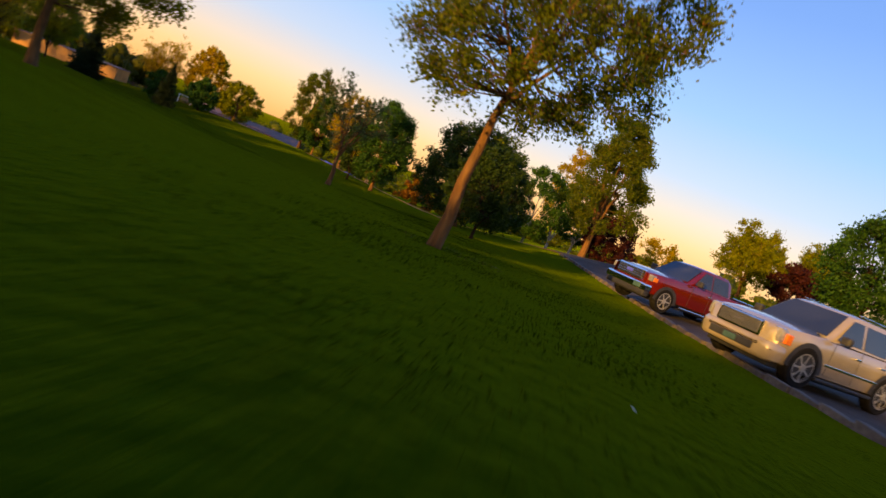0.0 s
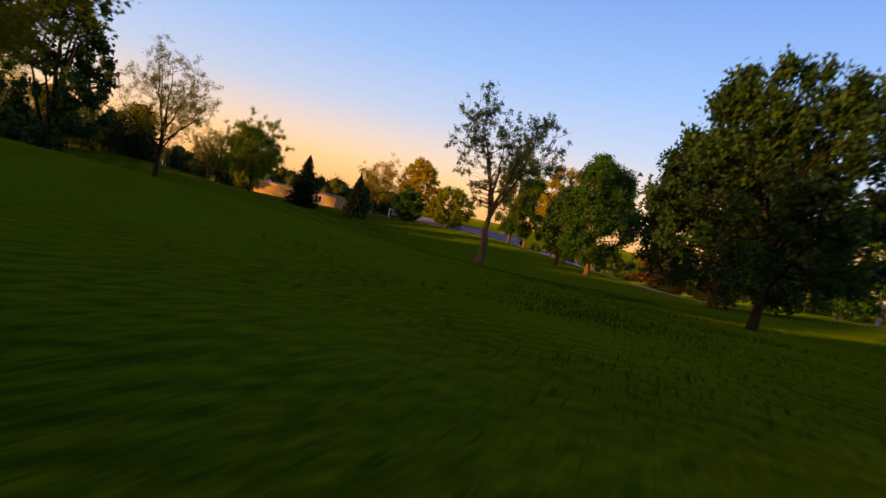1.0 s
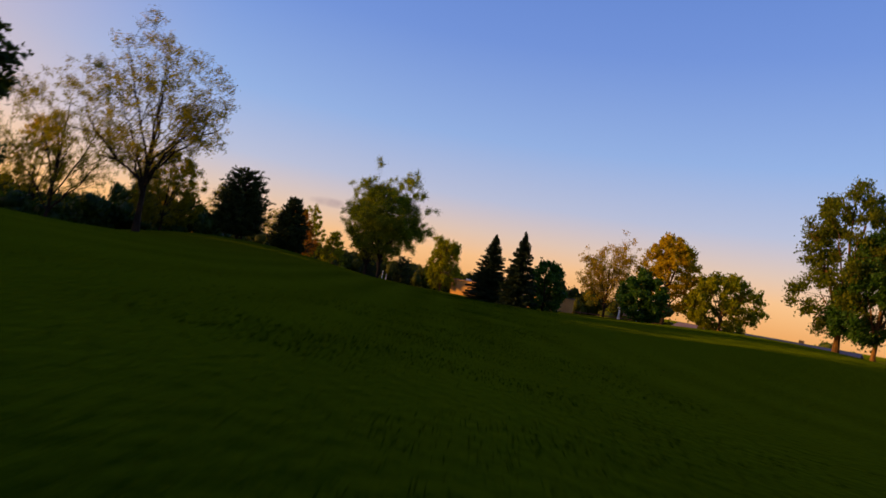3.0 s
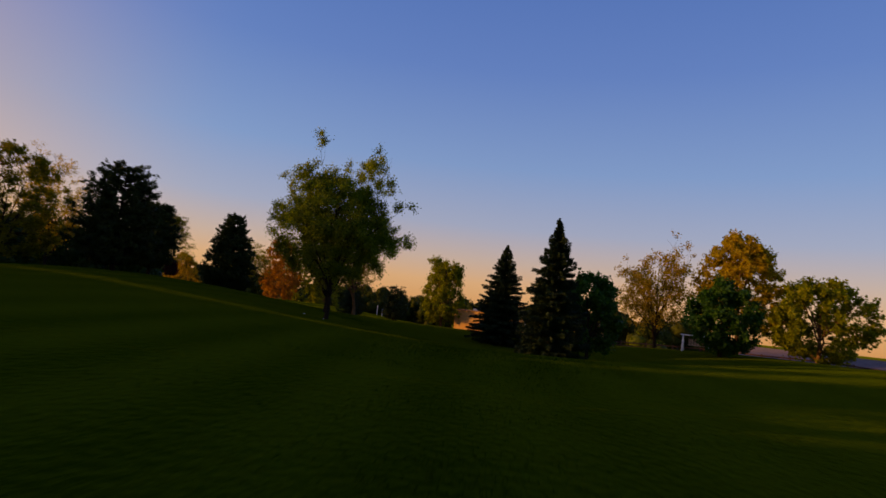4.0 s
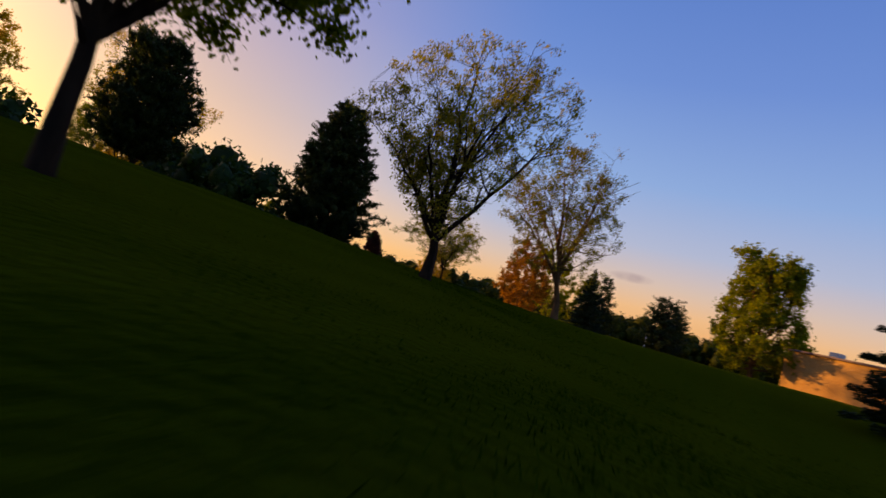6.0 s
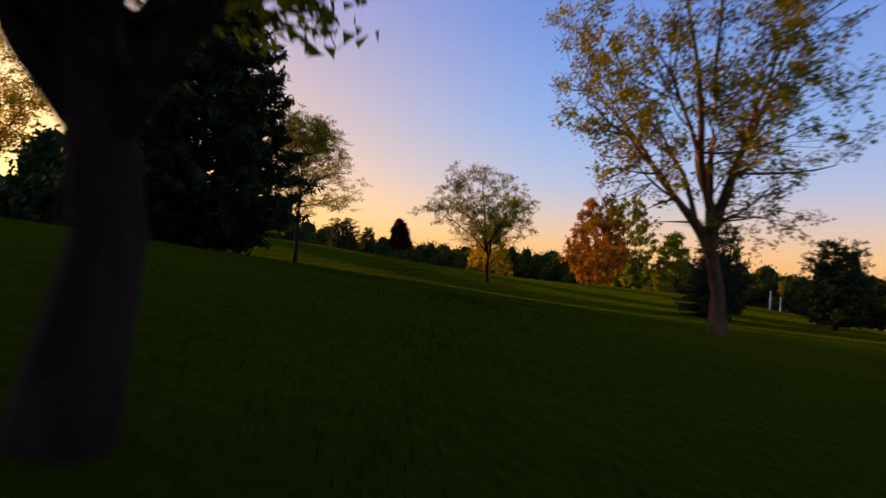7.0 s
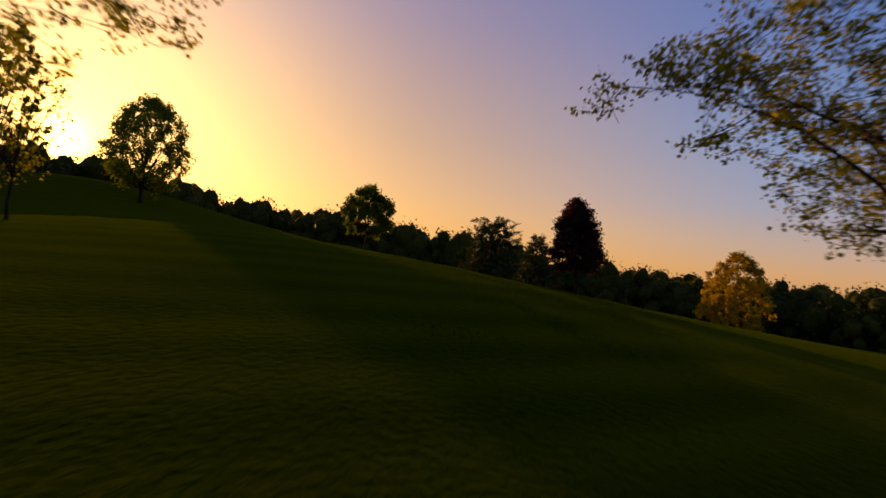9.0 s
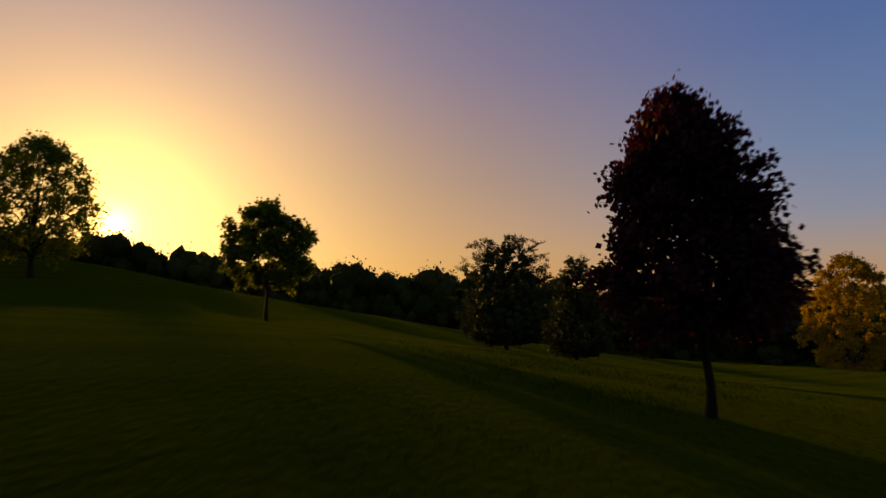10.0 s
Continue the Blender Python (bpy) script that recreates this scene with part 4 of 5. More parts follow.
GRILLE_GREY = surface("grille_grey", (0.10, 0.10, 0.12), (0.17, 0.17, 0.19), 40, 0.4, 0.002, metal=0.5)
CHROME = surface("chrome", (0.72, 0.72, 0.74), (0.8, 0.8, 0.82), 4, 0.12, 0, metal=1.0)
ALLOY = surface("alloy", (0.52, 0.515, 0.51), (0.60, 0.595, 0.59), 5, 0.28, 0, metal=0.7)
PLATE = surface("plate_teal", (0.035, 0.08, 0.075), (0.05, 0.11, 0.10), 12, 0.5)
RUBBER = surface("rubber", (0.007, 0.007, 0.007), (0.014, 0.013, 0.012), 12, 0.85, 0.004)
BLACK_PLASTIC = surface("black_plastic", (0.02, 0.02, 0.022), (0.035, 0.035, 0.036), 10, 0.5)
CAR_GLASS = surface("car_glass", (0.018, 0.022, 0.03), (0.03, 0.035, 0.045), 1.5, 0.04, 0, coat=0.25)
LAMP_GLASS = surface("lamp_glass", (0.16, 0.16, 0.17), (0.30, 0.30, 0.31), 9, 0.08, 0, coat=1.0)
AMBER = surface("amber_lens", (0.7, 0.16, 0.03), (0.8, 0.2, 0.04), 9, 0.15, 0, coat=1.0)
RED_LENS = surface("red_lens", (0.4, 0.02, 0.02), (0.5, 0.03, 0.02), 9, 0.15, 0, coat=1.0)
# sunset orange is put into the colour of the tan stucco
STUCCO = surface("stucco", (0.50, 0.25, 0.07), (0.57, 0.31, 0.10), 8, 0.92, 0.01, (0.42, 0.21, 0.065), 0.6)
SIDING = surface("siding", (0.48, 0.42, 0.38), (0.56, 0.5, 0.45), 6, 0.85, 0.006, (0.40, 0.35, 0.32), 0.7)
SHINGLE = surface("shingle", (0.19, 0.125, 0.11), (0.25, 0.17, 0.15), 7, 0.9, 0.012, (0.13, 0.10, 0.10), 0.8)
FENCE_WOOD = surface("fence_wood", (0.12, 0.06, 0.04), (0.20, 0.10, 0.06), 9, 0.88, 0.01, (0.08, 0.05, 0.04), 1.5, rand=0.2)
WHITE_WOOD = surface("white_wood", (0.66, 0.62, 0.54), (0.76, 0.72, 0.64), 7, 0.7, 0.004, (0.5, 0.46, 0.4), 1.6)
PLANK = surface("plank", (0.32, 0.20, 0.10), (0.42, 0.27, 0.14), 9, 0.8, 0.006, (0.22, 0.14, 0.08), 1.5)
DARK_PANE = surface("dark_pane", (0.02, 0.022, 0.026), (0.04, 0.04, 0.045), 2, 0.05, 0, coat=1.0)
TARP = surface("tarp", (0.05, 0.07, 0.55), (0.08, 0.11, 0.7), 5, 0.45, 0.02, (0.12, 0.08, 0.45), 1.0)
WHITE_BITS = surface("white_bits", (0.7, 0.7, 0.66), (0.8, 0.8, 0.78), 30, 0.6)


# ---- road with kerb stones, and the dirt path ----
def kerb_x(y):
    return 6.95 - 0.012 * max(0.0, 14 - y) ** 2 + 0.03 * max(0.0, y - 19)


def ribbon(name, mat, left, right, lift, label, category, smooth=True):
    """A strip of ground between two lines of points."""
    v, n = [], len(left)
    for a, b in zip(left, right):
        for f in (0, 0.25, 0.5, 0.75, 1):
            x, y = a[0] + (b[0] - a[0]) * f, a[1] + (b[1] - a[1]) * f
            v.append((x, y, ground(x, y) + lift))
    q = [(i * 5 + j, i * 5 + j + 1, i * 5 + j + 6, i * 5 + j + 5) for i in range(n - 1) for j in range(4)]
    return obj(name, mesh_from(name, v, q, mat, smooth), None, label, category, kind="structure")


ys = np.arange(-30, 62, 1.0)
ribbon("road", ASPHALT, [(kerb_x(y), y) for y in ys], [(kerb_x(y) + 9, y) for y in ys], 0.045, "grey asphalt parking road beside the lawn", "road")
kerb = obj("kerb", None, None, "pale concrete kerb along the lawn", "kerb", kind="structure")
kb = bmesh.new()
box(kb, (-0.09, -0.49, -0.16), (0.09, 0.49, 0.12), 0.02)
kerb_mesh = bpy.data.meshes.new("kerb_stone")
kb.to_mesh(kerb_mesh)
kb.free()
kerb_mesh.materials.append(CONCRETE)
rk = random.Random(5)
for i in range(58):
    y = -16 + i * 1.0
    k = obj("kerb_stone", kerb_mesh, kerb)
    k.matrix_basis = pose(kerb_x(y) - 0.1, y, ground(kerb_x(y), y) + rk.uniform(-0.012, 0.012), rk.uniform(-1, 1), rk.uniform(-1, 1), -6.8)


def smooth_line(pts, n):
    t = np.linspace(0, len(pts) - 1, n)
    p = np.array(pts, float)
    out = np.stack([np.interp(t, np.arange(len(p)), p[:, i]) for i in range(2)], 1)
    for _ in range(6):
        out[1:-1] = (out[:-2] + out[1:-1] * 2 + out[2:]) / 4
    return out


line = smooth_line([(-22.1, 75.92), (-18.59, 74.75), (-9.1, 70.2), (-1.3, 59.8), (4.81, 50.44), (9.1, 42.25), (11.7, 35.1)], 70)
side = np.stack([-np.gradient(line[:, 1]), np.gradient(line[:, 0])], 1)
side /= np.linalg.norm(side, axis=1)[:, None]
wob = 0.25 * np.sin(np.arange(70) * 0.9)[:, None]
ribbon("dirt_path", DIRT, line - side * (0.85 + wob), line + side * (1.1 - wob), 0.02, "dry dirt path across the grass, sunlit orange put into its colour", "path")


# ---- vehicles ----
def loft(bm, rings, cap=True):
    """Joins rings of points, all of one length, into a skin."""
    vs = [[bm.verts.new(p) for p in r] for r in rings]
    n = len(vs[0])
    for a, b in zip(vs, vs[1:]):
        for i in range(n):
            bm.faces.new((a[i], a[(i + 1) % n], b[(i + 1) % n], b[i]))
    if cap:
        bm.faces.new(vs[0][::-1])
        bm.faces.new(vs[-1])
    bmesh.ops.recalc_face_normals(bm, faces=bm.faces)


def body_ring(x, lo, hi, w, crown=0.0, tuck=0.93):
    """A cross-section of a car body at x: tucked below, full at the waist, rounded over the top."""
    pts = [(w * 0.86, lo), (w * 0.96, lo + 0.06), (w, lo + 0.25), (w, lo + (hi - lo) * 0.62), (w * 0.985, hi - 0.09), (w * tuck, hi - 0.02), (w * 0.6, hi + crown * 0.7), (0, hi + crown)]
    right = [(x, -y, z) for y, z in pts]
    left = [(x, y, z) for y, z in pts[:-1]][::-1]
    return right + left


def wheel(parent, x, y, radius, spokes, out):
    """A wheel with a treaded tyre and a spoked alloy rim; out is +1 or -1, the side it faces."""
    w = 0.125
    bm = bmesh.new()
    prof = [(radius * 0.66, -w), (radius * 0.92, -w * 1.02), (radius, -w * 0.7), (radius, w * 0.7), (radius * 0.92, w * 1.02), (radius * 0.66, w)]
    n = 36
    rings = []
    for i in range(n):
        a = 2 * math.pi * i / n
        lug = 0.006 if i % 2 else 0
        rings.append([bm.verts.new(((r - (lug if 1 < j < 4 else 0)) * math.cos(a), t, (r - (lug if 1 < j < 4 else 0)) * math.sin(a))) for j, (r, t) in enumerate(prof)])
    for i in range(n):
        a, b = rings[i], rings[(i + 1) % n]
        for j in range(len(prof)):
            bm.faces.new((a[j], b[j], b[(j + 1) % 6], a[(j + 1) % 6]))
    bmesh.ops.recalc_face_normals(bm, faces=bm.faces)
    bmesh.ops.translate(bm, vec=(x, y, radius), verts=bm.verts)
    whole = part("wheel", bm, RUBBER, parent, smooth=True)
    bm = bmesh.new()
    for k in range(spokes):
        a = 2 * math.pi * k / spokes
        m = Matrix.Rotation(-a, 4, 'Y')
        box(bm, (0.04, 0.085 if out > 0 else -0.115, -0.024), (radius * 0.65, 0.115 if out > 0 else -0.085, 0.024), 0.010, m)
    r = bmesh.ops.create_cone(bm, segments=20, radius1=0.085, radius2=0.07, depth=0.06, cap_ends=True)
    bmesh.ops.rotate(bm, matrix=Matrix.Rotation(math.pi / 2, 3, 'X'), verts=r["verts"])
    bmesh.ops.translate(bm, vec=(0, 0.10 * out, 0), verts=r["verts"])
    for rad, d in ((0.62, 0.022), (0.57, 0.0)):
        lipv = []
        for i in range(32):
            a = 2 * math.pi * i / 32
            lipv.append([bm.verts.new((radius * q * math.cos(a), (0.105 + d) * out, radius * q * math.sin(a))) for q in (rad, rad + 0.055)])
        for i in range(32):
            a, b = lipv[i], lipv[(i + 1) % 32]
            bm.faces.new((a[0], b[0], b[1], a[1]))
    bmesh.ops.translate(bm, vec=(x, y, radius), verts=bm.verts)
    part("rim", bm, ALLOY, whole, "spoked alloy rim")
    bm = bmesh.new()
    r = bmesh.ops.create_cone(bm, segments=24, radius1=radius * 0.68, radius2=radius * 0.68, depth=0.05, cap_ends=True)
    bmesh.ops.rotate(bm, matrix=Matrix.Rotation(math.pi / 2, 3, 'X'), verts=r["verts"])
    bmesh.ops.translate(bm, vec=(x, y - 0.02 * out, radius), verts=r["verts"])
    part("brake_disc", bm, BLACK_PLASTIC, whole)
    return whole


def arch(parent, x, y, radius, out):
    """The dark wheel housing with its lip, standing a little proud of the body side."""
    bm = bmesh.new()
    outer = []
    c = bm.verts.new((x, y * 1.002 + 0.004 * out, 0.30))
    for i in range(17):
        a = math.pi * i / 16
        outer.append(bm.verts.new((x + (radius + 0.12) * math.cos(a), y + 0.004 * out, radius + (radius + 0.11) * math.sin(a) - 0.03)))
    for a, b in zip(outer, outer[1:]):
        bm.faces.new((c, a, b))
    part("wheel_arch", bm, BLACK_PLASTIC, parent)


def panel(parent, name, pts, mat, label=""):
    """A thin plate with the given corners, 12 mm thick."""
    bm = bmesh.new()
    vs = [bm.verts.new(p) for p in pts]
    f = bm.faces.new(vs)
    r = bmesh.ops.extrude_face_region(bm, geom=[f])
    f.normal_update()
    n = f.normal.copy()
    bmesh.ops.translate(bm, vec=n * -0.012, verts=[e for e in r["geom"] if isinstance(e, bmesh.types.BMVert)])
    bmesh.ops.recalc_face_normals(bm, faces=bm.faces)
    return part(name, bm, mat, parent, label)


def cabin(parent, stations, mat):
    """The upper cab from stations of (x, belt z, roof z, half width at belt, half width at roof)."""
    bm = bmesh.new()
    rings = []
    for x, b, t, wb, wt in stations:
        rings.append([(x, -wb, b), (x, -(wb * 0.35 + wt * 0.65), b + (t - b) * 0.75), (x, -wt, t - 0.03), (x, -wt * 0.8, t), (x, 0, t + 0.015),
                      (x, wt * 0.8, t), (x, wt, t - 0.03), (x, wb * 0.35 + wt * 0.65, b + (t - b) * 0.75), (x, wb, b)])
    loft(bm, rings)
    return part("cab", bm, mat, parent, smooth=True)


def side_window(parent, x0, x1, x0t, x1t, zb, zt, wb, wt, out):
    f = lambda z: wb + (wt - wb) * (z - zb) / max(zt - zb, 0.01)
    off = 0.012 * out
    pts = [(x0, out * f(zb) + off, zb), (x1, out * f(zb) + off, zb), (x1t, out * wt + off, zt), (x0t, out * wt + off, zt)]
    panel(parent, "side_window", pts if out < 0 else pts[::-1], CAR_GLASS)


def pickup(m):
    t = thing("pickup_truck", m, "shiny red crew-cab pickup truck parked beside the lawn", "truck")
    W = 0.99
    bm = bmesh.new()
    loft(bm, [body_ring(2.86, 0.55, 1.12, 0.80), body_ring(2.72, 0.46, 1.17, 0.93, 0.02), body_ring(2.2, 0.44, 1.21, W, 0.05), body_ring(1.25, 0.42, 1.26, W, 0.05),
              body_ring(1.1, 0.42, 1.24, W), body_ring(-1.0, 0.42, 1.27, W), body_ring(-1.04, 0.42, 1.30, W), body_ring(-2.7, 0.46, 1.33, W), body_ring(-2.86, 0.52, 1.32, 0.95)])
    part("body", bm, PAINT_RED, t, "glossy red painted body", True)
    cabin(t, [(1.18, 1.22, 1.25, 0.90, 0.80), (0.42, 1.24, 1.86, 0.93, 0.70), (0.2, 1.25, 1.91, 0.93, 0.71), (-0.75, 1.26, 1.92, 0.93, 0.71), (-1.0, 1.26, 1.80, 0.92, 0.70)], PAINT_RED)
    panel(t, "windscreen", [(1.13, -0.80, 1.29), (1.13, 0.80, 1.29), (0.47, 0.62, 1.845), (0.47, -0.62, 1.845)], CAR_GLASS)
    for s in (-1, 1):
        side_window(t, 0.92, 0.06, 0.42, 0.06, 1.30, 1.80, 0.925, 0.765, s)
        side_window(t, 0.0, -0.86, 0.0, -0.78, 1.30, 1.80, 0.925, 0.765, s)
        arch(t, 2.0, s * (W + 0.008), 0.42, s)
        arch(t, -1.68, s * (W + 0.008), 0.42, s)
        wheel(t, 2.0, s * 0.89, 0.42, 6, s)
        wheel(t, -1.68, s * 0.89, 0.42, 6, s)
        for x in (0.02, -0.92):
            part("door_handle", boxed((x, s * (W + 0.02) - 0.018, 1.06), (x + 0.18, s * (W + 0.02) + 0.018, 1.10), 0.01), CHROME, t, "chrome door handle")
        for x in (0.95, 0.03, -0.97):
            part("door_gap", boxed((x - 0.006, s * (W + 0.001) - 0.003, 0.5), (x + 0.006, s * (W + 0.001) + 0.003, 1.26)), BLACK_PLASTIC, t)
        part("running_board", boxed((-1.05, s * 1.0 - 0.06, 0.36), (1.3, s * 1.0 + 0.06, 0.42), 0.02), CHROME, t, "bright chrome running board")
        part("wing_mirror", boxed((0.78, s * 1.10 - 0.12, 1.28), (0.90, s * 1.10 + 0.10, 1.48), 0.04), BLACK_PLASTIC, t, "black wing mirror")
        part("headlight", boxed((2.60, s * 0.80 - 0.15, 0.88), (2.84, s * 0.80 + 0.14, 1.10), 0.05), LAMP_GLASS, t, "clear headlight with an amber edge")
        part("indicator", boxed((2.56, s * 0.945 - 0.02, 0.90), (2.72, s * 0.945 + 0.03, 1.04), 0.015), AMBER, t)
        part("tail_light", boxed((-2.89, s * 0.9 - 0.08, 0.95), (-2.74, s * 0.9 + 0.09, 1.30), 0.02), RED_LENS, t)
        part("bed_rail", boxed((-2.75, s * 0.93 - 0.05, 1.33), (-1.1, s * 0.93 + 0.05, 1.37), 0.015), CHROME, t)
        part("fog_light", boxed((2.88, s * 0.66 - 0.07, 0.52), (2.96, s * 0.66 + 0.07, 0.63), 0.03), LAMP_GLASS, t)
    part("grille_frame", boxed((2.80, -0.64, 0.80), (2.91, 0.64, 1.17), 0.04), CHROME, t, "chrome grille frame")
    g = part("grille", boxed((2.86, -0.57, 0.84), (2.925, 0.57, 1.13), 0.01), BLACK_PLASTIC, t)
    for z in (0.88, 0.955, 1.03, 1.095):
        part("grille_bar", boxed((2.92, -0.57, z - 0.016), (2.945, 0.57, z + 0.016), 0.006), CHROME, g, "chrome grille bar")
    part("badge", boxed((2.94, -0.14, 0.945), (2.962, 0.14, 1.04), 0.01), TARP, g, "blue oval badge")
    part("front_bumper", boxed((2.70, -0.98, 0.52), (2.98, 0.98, 0.76), 0.06), CHROME, t, "chrome front bumper")
    part("front_skirt", boxed((2.66, -0.93, 0.34), (2.93, 0.93, 0.54), 0.06), BLACK_PLASTIC, t, "black lower bumper")
    part("plate", boxed((2.98, 0.42, 0.56), (2.995, 0.74, 0.72), 0.004), PLATE, t, "small dull teal number plate")
    part("rear_bumper", boxed((-3.0, -0.95, 0.50), (-2.80, 0.95, 0.72), 0.05), CHROME, t)
    part("bed_floor", boxed((-2.7, -0.8, 1.325), (-1.1, 0.8, 1.335)), BLACK_PLASTIC, t, "dark bed cover")
    part("underbody", boxed((-2.6, -0.75, 0.28), (2.6, 0.75, 0.5), 0.03), BLACK_PLASTIC, t)
    return t


def suv(m):
    t = thing("large_suv", m, "pale gold full-size SUV parked beside the lawn", "car")
    W = 1.0
    bm = bmesh.new()
    loft(bm, [body_ring(2.52, 0.42, 1.02, 0.74), body_ring(2.40, 0.34, 1.10, 0.90, 0.02), body_ring(1.95, 0.33, 1.17, W, 0.05), body_ring(1.05, 0.34, 1.23, W, 0.05),
              body_ring(0.95, 0.34, 1.20, W), body_ring(-1.6, 0.36, 1.24, W), body_ring(-2.35, 0.42, 1.24, 0.98), body_ring(-2.55, 0.50, 1.20, 0.9)])
    part("body", bm, PAINT_GOLD, t, "pale gold painted body", True)
    cabin(t, [(1.02, 1.18, 1.22, 0.90, 0.82), (0.30, 1.22, 1.84, 0.94, 0.72), (0.05, 1.22, 1.90, 0.94, 0.74), (-1.6, 1.24, 1.91, 0.94, 0.74), (-2.2, 1.24, 1.84, 0.92, 0.72), (-2.46, 1.22, 1.28, 0.9, 0.82)], PAINT_GOLD)
    panel(t, "windscreen", [(0.98, -0.81, 1.26), (0.98, 0.81, 1.26), (0.34, 0.64, 1.82), (0.34, -0.64, 1.82)], CAR_GLASS)
    panel(t, "rear_window", [(-2.455, 0.7, 1.32), (-2.455, -0.7, 1.32), (-2.24, -0.6, 1.80), (-2.24, 0.6, 1.80)], CAR_GLASS)
    for s in (-1, 1):
        side_window(t, 0.80, -0.08, 0.30, -0.08, 1.27, 1.78, 0.938, 0.785, s)
        side_window(t, -0.16, -1.0, -0.16, -1.0, 1.27, 1.78, 0.938, 0.785, s)
        side_window(t, -1.08, -2.15, -1.08, -1.98, 1.27, 1.78, 0.938, 0.785, s)
        arch(t, 1.55, s * (W + 0.008), 0.47, s)
        arch(t, -1.40, s * (W + 0.008), 0.47, s)
        wheel(t, 1.55, s * 0.90, 0.47, 7, s)
        wheel(t, -1.40, s * 0.90, 0.47, 7, s)
        for x in (-0.10, -1.02):
            part("door_handle", boxed((x, s * (W + 0.02) - 0.018, 1.02), (x + 0.19, s * (W + 0.02) + 0.018, 1.06), 0.01), CHROME, t, "bright door handle")
        for x in (0.84, -0.12, -1.04):
            part("door_gap", boxed((x - 0.006, s * (W + 0.001) - 0.003, 0.46), (x + 0.006, s * (W + 0.001) + 0.003, 1.22)), BLACK_PLASTIC, t)
        part("side_trim", boxed((-0.95, s * W - 0.012, 0.66), (0.95, s * W + 0.02, 0.71), 0.008), CHROME, t, "chrome side trim")
        part("running_board", boxed((-0.95, s * 0.99 - 0.07, 0.30), (1.08, s * 0.99 + 0.06, 0.37), 0.02), BLACK_PLASTIC, t)
        part("wing_mirror", boxed((0.66, s * 1.10 - 0.12, 1.22), (0.80, s * 1.10 + 0.10, 1.40), 0.05), BLACK_PLASTIC, t, "dark wing mirror")
        part("roof_rail", boxed((-2.0, s * 0.66 - 0.02, 1.93), (0.0, s * 0.66 + 0.02, 1.96), 0.01), CHROME, t)
        h = part("headlight", boxed((2.18, s * 0.80 - 0.15, 0.78), (2.45, s * 0.80 + 0.13, 1.10), 0.08), LAMP_GLASS, t, "clear headlight with an amber corner")
        part("indicator", boxed((2.12, s * 0.95 - 0.03, 0.80), (2.30, s * 0.95 + 0.035, 1.02), 0.02), AMBER, h, "amber corner lamp")
        part("fog_light", boxed((2.50, s * 0.72 - 0.07, 0.48), (2.56, s * 0.72 + 0.07, 0.57), 0.03), LAMP_GLASS, t)
        part("tail_light", boxed((-2.56, s * 0.88 - 0.07, 0.85), (-2.40, s * 0.88 + 0.08, 1.25), 0.02), RED_LENS, t)
    part("grille_frame", boxed((2.40, -0.62, 0.74), (2.53, 0.62, 1.11), 0.06), PAINT_GOLD, t)
    part("grille_rim", boxed((2.50, -0.57, 0.755), (2.565, 0.57, 1.095), 0.05), CHROME, t, "chrome grille rim")
    g = part("grille", boxed((2.53, -0.52, 0.785), (2.572, 0.52, 1.065), 0.03), GRILLE_GREY, t, "grey mesh grille")
    for k in range(9):
        part("grille_bar", boxed((2.57, -0.50, 0.803 + k * 0.030), (2.580, 0.50, 0.812 + k * 0.030)), CHROME, g)
    part("badge", boxed((2.575, -0.13, 0.90), (2.592, 0.13, 0.955), 0.008), GRILLE_GREY, g, "small grey badge")
    bm = bmesh.new()
    loft(bm, [body_ring(2.18, 0.34, 0.77, 0.995), body_ring(2.38, 0.33, 0.77, 0.975), body_ring(2.50, 0.34, 0.76, 0.91), body_ring(2.57, 0.36, 0.74, 0.80), body_ring(2.61, 0.40, 0.70, 0.64)])
    part("front_bumper", bm, PAINT_GOLD, t, "rounded painted front bumper", True)
    part("air_intake", boxed((2.585, -0.56, 0.44), (2.628, 0.56, 0.60), 0.02), BLACK_PLASTIC, t, "dark lower air intake")
    part("plate", boxed((2.626, -0.16, 0.455), (2.64, 0.16, 0.575), 0.004), PLATE, t, "dull teal number plate")
    part("rear_bumper", boxed((-2.66, -0.93, 0.42), (-2.45, 0.93, 0.70), 0.06), PAINT_GOLD, t)
    part("underbody", boxed((-2.3, -0.8, 0.24), (2.3, 0.8, 0.45), 0.03), BLACK_PLASTIC, t)
    return t


def parked(front_wheel, axle, half, yaw):
    """The pose of a vehicle whose near front wheel stands on that spot."""
    a = radians(yaw)
    fx, fy = math.cos(a), math.sin(a)
    lx, ly = -fy, fx
    x = front_wheel[0] - fx * axle - lx * half
    y = front_wheel[1] - fy * axle - ly * half
    return pose(x, y, ground(x, y) + 0.05, 0, 0, yaw)


pickup(parked((7.2, 19.2), 1.92, 0.91, 207))
suv(parked((7.6, 12.1), 1.55, 0.92, 204))


# ---- houses, fence and yard ----
def window_part(parent, x, y0, z0, w, h, face, lights=2):
    """A framed window set into a wall whose outer face is at y = face, looking to -y."""
    f = part("window", boxed((x - w / 2 - 0.06, face - 0.05, z0 - 0.06), (x + w / 2 + 0.06, face + 0.03, z0 + h + 0.06), 0.01), WHITE_WOOD, parent)
    for k in range(lights):
        a = x - w / 2 + w * k / lights
        part("pane", boxed((a + 0.02, face - 0.062, z0), (a + w / lights - 0.02, face - 0.052, z0 + h)), DARK_PANE, f)
    part("sill", boxed((x - w / 2 - 0.1, face - 0.1, z0 - 0.1), (x + w / 2 + 0.1, face + 0.02, z0 - 0.06), 0.01), WHITE_WOOD, f)


